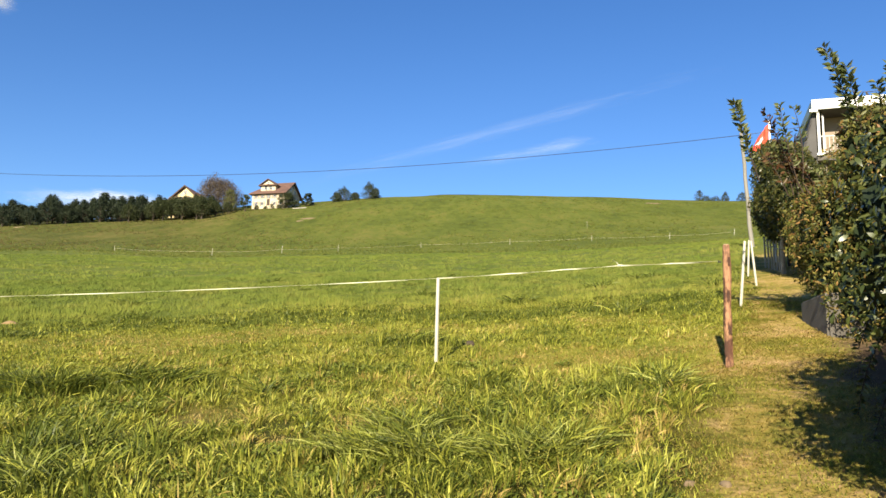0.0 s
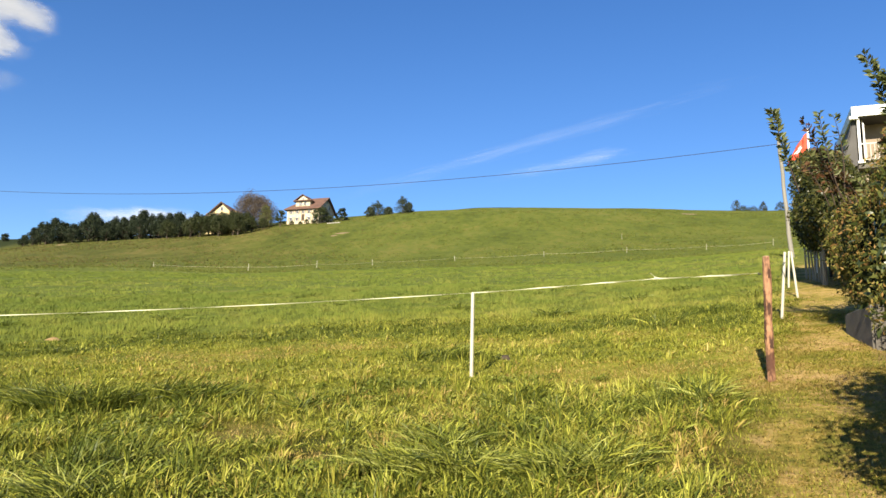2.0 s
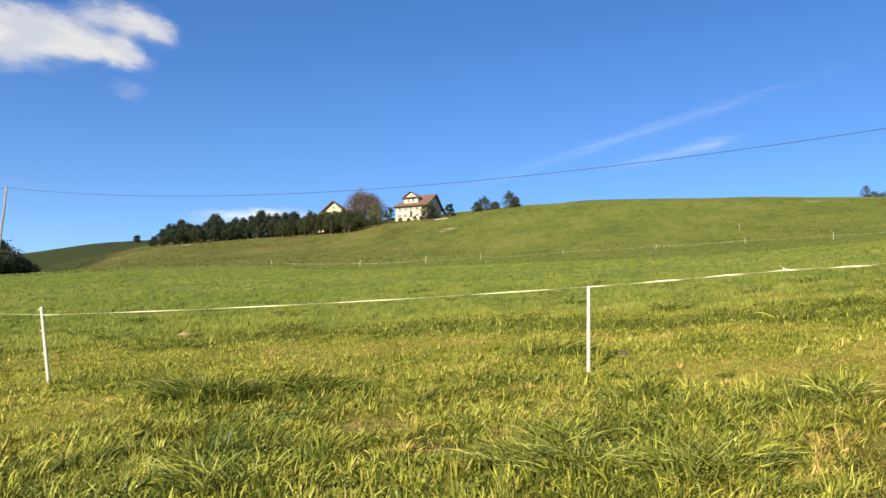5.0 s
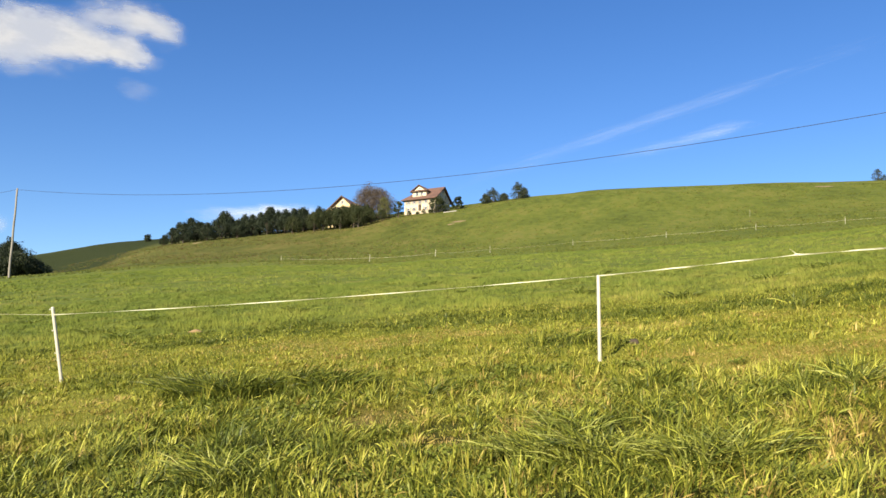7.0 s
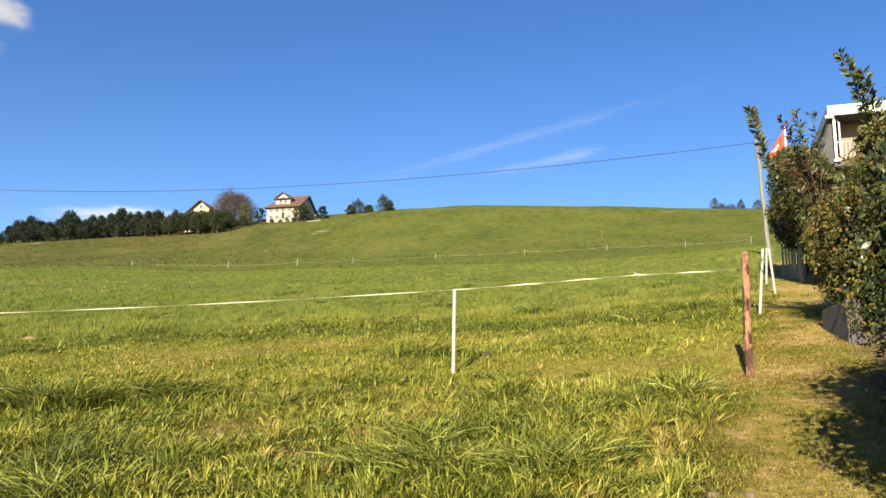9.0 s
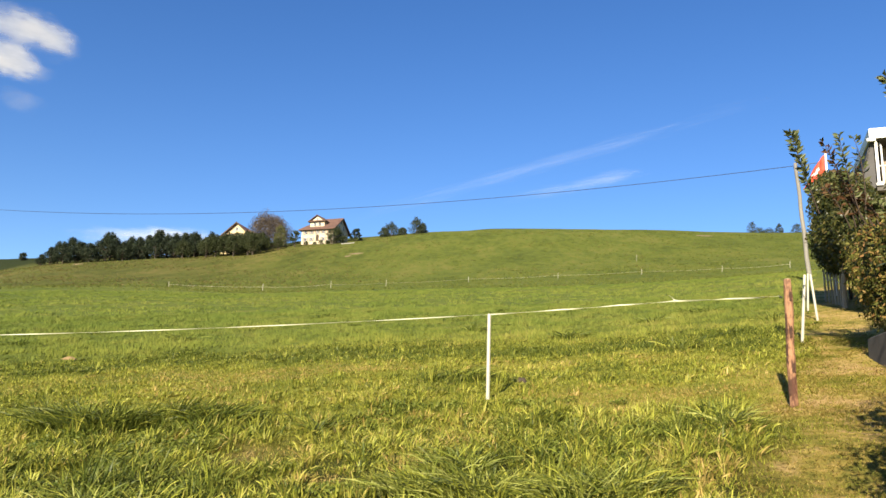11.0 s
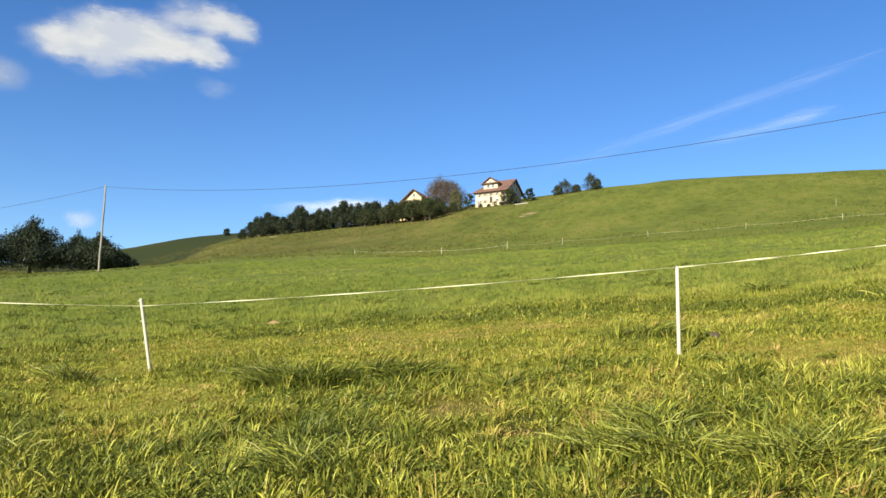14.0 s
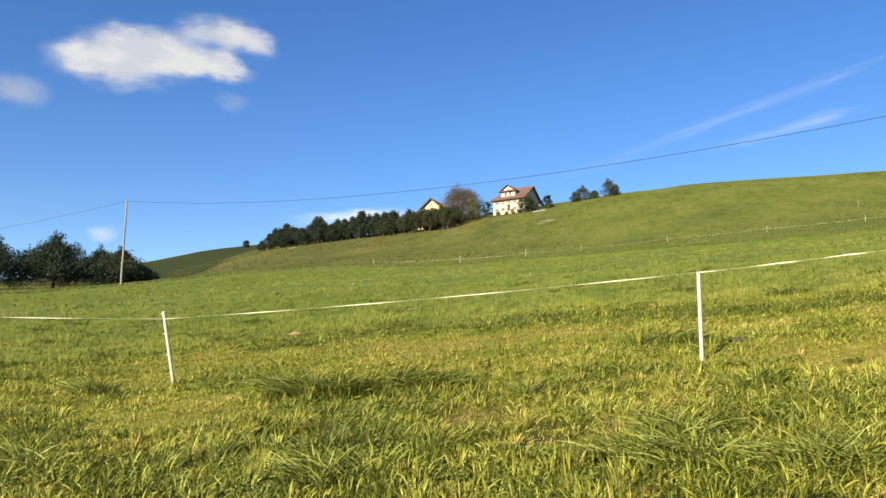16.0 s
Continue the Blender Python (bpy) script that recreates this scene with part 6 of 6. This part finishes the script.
def clumps(count, r0, r1, per, tall, wide, seed, label, arch=True):
    """Separate clumps: blades long in the middle and spreading outwards, each clump of one height and tone."""
    cx, cy, npr = scatter(count, r0, r1, -54, 34, seed)
    d = dryness(cx, cy)
    keep = (path_side(cx, cy) < -0.12) & (npr.rand(len(cx)) < (1.0 - 0.5 * d - 0.4 * np.clip((d - 0.7) / 0.3, 0, 1)) * (1 - 0.6 * clover_bed(cx, cy)))
    cx, cy, d = cx[keep], cy[keep], d[keep]
    m = len(cx)
    size = (1.25 - 0.8 * d) * (0.35 + 1.05 * npr.rand(m) ** 1.4)
    d = d + npr.normal(size=m) * 0.22
    rep = lambda q: np.repeat(q, per)
    a = npr.rand(m * per) * math.tau
    u = npr.rand(m * per) ** 0.65
    reach = u * rep(0.03 + 0.1 * size)
    x, y = rep(cx) + reach * np.cos(a), rep(cy) + reach * np.sin(a)
    h = tall * rep(size * np.clip(0.62 + 0.42 * (np.hypot(cx, cy) - 3.8), 0.62, 1.0) * np.clip(1.0 - 0.09 * (np.hypot(cx, cy) - 9.0), 0.6, 1.0)) * (1.05 - 0.45 * u) * (0.55 + 0.6 * npr.rand(m * per))
    comb = rep(1.8 * wobble(cx, cy, 1.1, 19) - 0.4)
    turn = np.where(npr.rand(m * per) < 0.3, comb, a) + npr.normal(size=m * per) * 0.4
    lean = h * (0.12 + 0.55 * u + 0.45 * npr.rand(m * per) ** 2)
    mixed_blades("grass_tufts", x, y, h, wide * (0.55 + 0.9 * npr.rand(m * per)), lean, turn, rep(d), label, arch, npr)


def long_tussock(x0, y0, spread, n, toward, seed):
    """A large tussock whose long fine blades are combed over to one side."""
    npr = np.random.RandomState(seed)
    n = int(n * 0.7)
    a, u = npr.rand(n) * math.tau, npr.rand(n) ** 0.6
    x, y = x0 + spread * u * np.cos(a), y0 + spread * 0.65 * u * np.sin(a)
    h = (0.24 + 0.2 * npr.rand(n)) * (1.05 - 0.35 * u)
    turn = np.where(npr.rand(n) < 0.5, toward, a) + npr.normal(size=n) * 0.45
    dry = (0.12 if y0 < 7 else -0.1) + 0.62 * npr.rand(n)
    for lo, hi, mat in ((-1, 0.36, DEEP_GRASS), (0.36, 0.52, FRESH_GRASS), (0.52, 2, TIP_GRASS)):
        k = (dry >= lo) & (dry < hi)
        blades("great_tussock", x[k], y[k], h[k], 0.007 + 0.006 * npr.rand(k.sum()), h[k] * (0.35 + 0.95 * npr.rand(k.sum())), turn[k], "large tussock of long arching grass blades", True, mat, 0.8)


def tussocks(name, count, r0, r1, per, tall, wide, seed, label, arch, material=None, broad=1.0):
    cx, cy, npr = scatter(count, r0, r1, -54, 34, seed)
    lush = lushness(cx, cy)
    keep = (path_side(cx, cy) < -0.1) & (npr.rand(len(cx)) < np.where(np.hypot(cx, cy) > 20, 0.55 + 0.45 * lush, 0.12 + 0.88 * lush) * np.clip((112 - np.hypot(cx, cy)) / 30, 0, 1))
    cx, cy, lush = cx[keep], cy[keep], lush[keep]
    m = len(cx)
    size = (0.35 + 0.75 * lush) * (0.6 + 0.7 * npr.rand(m))
    comb = 2.2 * wobble(cx, cy, 1.2, 17) - 0.6
    rep = lambda q: np.repeat(q, per)
    a = npr.rand(m * per) * math.tau
    d = npr.rand(m * per) ** 0.7 * rep(0.05 + 0.11 * size) * broad
    x, y = rep(cx) + d * np.cos(a), rep(cy) + d * np.sin(a)
    h = tall * rep(size) * (0.45 + 0.75 * npr.rand(m * per))
    mix = npr.rand(m * per) < 0.2
    turn = np.where(mix, rep(comb) + npr.normal(size=m * per) * 0.5, a)
    lean = h * ((0.5 if arch else 0.2) + (1.2 if arch else 0.6) * npr.rand(m * per))
    blades(name, x, y, h, wide * (0.6 + 0.8 * npr.rand(m * per)), lean, turn, label, arch, material)


def clover():
    """Low broad-leaved plants between the grass."""
    x, y, npr = scatter(130000, 3.2, 8.5, -54, 34, 31)
    keep = (wobble(x, y, 0.9, 21) + 0.8 * wobble(x, y, 0.3, 22) + 1.1 * clover_bed(x, y) > 0.5) & (path_side(x, y) < -0.35)
    x, y = x[keep], y[keep]
    n = len(x)
    P = np.stack([x, y, ground(x, y) + 0.015 + 0.045 * npr.rand(n)], 1)
    me = leaf_mesh(P, 0.025, npr, 0.85, outward=np.tile([0.0, -0.35, 1.0], (n, 1)), name="clover")
    me.materials.append(CLOVER)
    tagged(new("clover", me), "low clover and dandelion leaves between the grass", "clover", kind="stuff")


def path_growth():
    # little tufts and dry leaves on the path
    cx, cy, npr = scatter(2600, 3.0, 16, 5, 40, 41)
    keep = (path_side(cx, cy) > -0.2) & (cx < path_edge(cy) - 0.3) & ((cx - 0.43 * cy + 0.467 < 1.1) | (cy > 9.5))
    cx, cy = cx[keep], cy[keep]
    per, m = 24, len(cx)
    a = npr.rand(m * per) * math.tau
    d = npr.rand(m * per) ** 0.6 * np.repeat(0.03 + 0.09 * npr.rand(m), per)
    x, y = np.repeat(cx, per) + d * np.cos(a), np.repeat(cy, per) + d * np.sin(a)
    h = 0.025 + 0.04 * npr.rand(m * per)
    blades("path_tufts", x, y, h, 0.004 + 0.004 * npr.rand(m * per), h * (0.6 + npr.rand(m * per)), a, "short trodden tufts on the path", None, FRESH_GRASS)
    x, y, npr = scatter(420000, 3.0, 13, 8, 34, 43)
    keep = (npr.rand(len(x)) < np.clip(0.7 - 0.8 * wobble(x, y, 0.45, 35), 0.12, 1)) & (path_side(x, y) > -0.1) & (x < path_edge(y) - 0.2) & ((x - 0.43 * y + 0.467 < 1.0 + 0.35 * npr.rand(len(x))) | (y > 9.5))
    x, y = x[keep], y[keep]
    h = 0.018 + 0.036 * npr.rand(len(x))
    mixed_blades("path_turf", x, y, h, 0.006 + 0.006 * npr.rand(len(x)), h * (0.5 + 1.3 * npr.rand(len(x))), npr.rand(len(x)) * math.tau, 0.76 + 0.45 * wobble(x, y, 0.8, 33) + 0.4 * wobble(x, y, 0.25, 34), "short dry yellowish turf on the path", None, npr)
    x, y, npr = scatter(9000, 3.0, 15, 5, 40, 42)
    near = np.exp(-np.clip(path_edge(y) - 0.9 - x, 0, 9) / 0.8)
    keep = (path_side(x, y) > 0) & (npr.rand(len(x)) < near * 0.4) & (x < path_edge(y))
    x, y = x[keep], y[keep]
    n = len(x)
    P = np.stack([x, y, ground(x, y) + 0.012 + 0.03 * npr.rand(n)], 1)
    me = leaf_mesh(P, 0.024, npr, 0.5, outward=np.tile([0.0, 0.0, 1.0], (n, 1)), name="fallen_leaves")
    me.materials.append(DRYLEAF)
    tagged(new("fallen_leaves", me), "dry brown leaves scattered beside the hedge", "leaves", kind="stuff")


def hill_tufts(count, r0, r1, per, tall, wide, seed):
    """Low clumps left by grazing on the hillside."""
    cx, cy, npr = scatter(count, r0, r1, -50, 30, seed)
    keep = 0.5 * wobble(cx, cy, 14, 51) + 0.6 * wobble(cx, cy, 4, 52) > -0.6 + 1.1 * npr.rand(len(cx))
    cx, cy = cx[keep], cy[keep]
    m = len(cx)
    size = 0.5 + 0.8 * npr.rand(m)
    rep = lambda q: np.repeat(q, per)
    a = npr.rand(m * per) * math.tau
    d = npr.rand(m * per) ** 0.6 * rep(size) * wide * 2.2
    x, y = rep(cx) + d * np.cos(a), rep(cy) + d * np.sin(a)
    h = tall * rep(size) * (0.5 + 0.6 * npr.rand(m * per))
    # more dry ones on the browner flank
    dry = 0.05 + 0.5 * np.clip((-cx - 10) / 70, 0, 1) * np.clip((cy - 95) / 40, 0, 1)
    lot = npr.rand(m)
    kind = rep(np.where(lot < dry, 2, np.where(lot < dry + 0.2, 1, 0)))
    for k, mat in ((0, HILL_TUFT), (1, DARK_TUFT), (2, DRY_TUFT)):
        pick = kind == k
        blades("hill_tufts", x[pick], y[pick], h[pick], wide * (0.6 + 0.8 * npr.rand(pick.sum())), h[pick] * 0.8 * npr.rand(pick.sum()), a[pick], "low grazed tufts on the hillside pasture", None, mat)


def grow():
    path_growth()
    # short sward everywhere near
    x, y, npr = scatter(130000, 0.05, 10.0, 36, 308, 9)
    keep = (np.abs(path_side(x, y) - 2.2) > 0.9) & (npr.rand(len(x)) < np.clip((11 - np.hypot(x, y)) / 4, 0, 1))
    x, y = x[keep], y[keep]
    h = np.where(np.abs(path_side(x, y) - 0.6) < 0.6, 0.5, 1.0) * (0.03 + 0.07 * npr.rand(len(x)))
    mixed_blades("grass", x, y, h, 0.013 + 0.009 * npr.rand(len(x)), h * (0.4 + 0.9 * npr.rand(len(x))), npr.rand(len(x)) * math.tau, dryness(x, y), "short uneven sward, green and straw-coloured", None, npr)
    x, y, npr = scatter(14000, 0.05, 3.0, -54, 38, 10)
    q = npr.rand(len(x))
    h = 0.03 + 0.07 * q
    blades("grass", x, y, h, 0.006 + 0.006 * npr.rand(len(x)), h * (0.4 + 0.9 * npr.rand(len(x))), npr.rand(len(x)) * math.tau, "short uneven sward, green and straw-coloured", None)
    short_sward(230000, 3.0, 9.0, 0.0085, 1, "short uneven sward, green and straw-coloured")
    short_sward(290000, 9.0, 15.0, 0.012, 14, "short grazed sward along the fence")
    clumps(4000, 3.0, 8.0, 40, 0.19, 0.0095, 2, "uneven clumps of bending meadow grass")
    clumps(4400, 7.6, 15.0, 28, 0.17, 0.0115, 12, "clumps of meadow grass by the fence", False)
    clover()
    for k, (x0, y0, spread, n, toward) in enumerate((
        (-0.12, 5.2, 0.32, 560, 3.7), (0.5, 5.05, 0.3, 460, 3.6), (-0.48, 5.25, 0.28, 380, 3.5), (0.85, 5.2, 0.24, 240, -0.4), (-0.25, 5.75, 0.26, 260, 3.4),
        (-4.15, 7.75, 0.44, 640, 3.6), (-3.7, 7.65, 0.42, 600, -0.6), (-3.2, 7.95, 0.4, 440, -0.3), (-2.7, 7.8, 0.34, 300, -0.3), (-4.6, 8.0, 0.3, 260, 3.3), (-7.2, 7.9, 0.34, 260, 3.4), (-2.55, 4.95, 0.3, 260, 3.5),
        (-1.6, 7.3, 0.16, 110, 0.4), (1.9, 6.6, 0.2, 140, -0.4), (-5.2, 5.0, 0.26, 220, 3.4), (-0.3, 9.9, 0.26, 160, 0.3), (2.9, 11.9, 0.3, 160, 0.0),
    )):
        long_tussock(x0, y0, spread, n, toward, 60 + k)
    # single dark tussocks beyond the fence
    tussocks("grass_tufts", 90, 14.5, 26, 100, 0.24, 0.014, 15, "scattered dark tussocks in the meadow", True, LUSHBLADE, 2.0)
    # middle distance
    x, y, npr = scatter(150000, 14.0, 28, -54, 36, 3)
    on = path_side(x, y) > 0
    lush = lushness(x, y)
    q = npr.rand(len(x))
    h = np.where(on, 0.018 + 0.025 * q, 0.03 + 0.06 * q + 0.05 * lush * q)
    blades("grass", x, y, h, 0.009 + 0.008 * npr.rand(len(x)), h * (0.4 + 0.8 * npr.rand(len(x))), npr.rand(len(x)) * math.tau, "meadow sward on the slope", None, FARBLADE)
    tussocks("grass_tufts", 11000, 14.0, 28, 20, 0.15, 0.014, 5, "tufts of longer grass on the slope", None, FARBLADE, 1.3)
    tussocks("grass_tufts", 14500, 22, 62, 12, 0.13, 0.034, 6, "tufts of grass farther up the slope", None, SLOPEBLADE, 2.0)
    hill_tufts(24000, 68, 125, 6, 0.12, 0.1, 71)
    hill_tufts(46000, 120, 262, 5, 0.24, 0.17, 72)


grow()
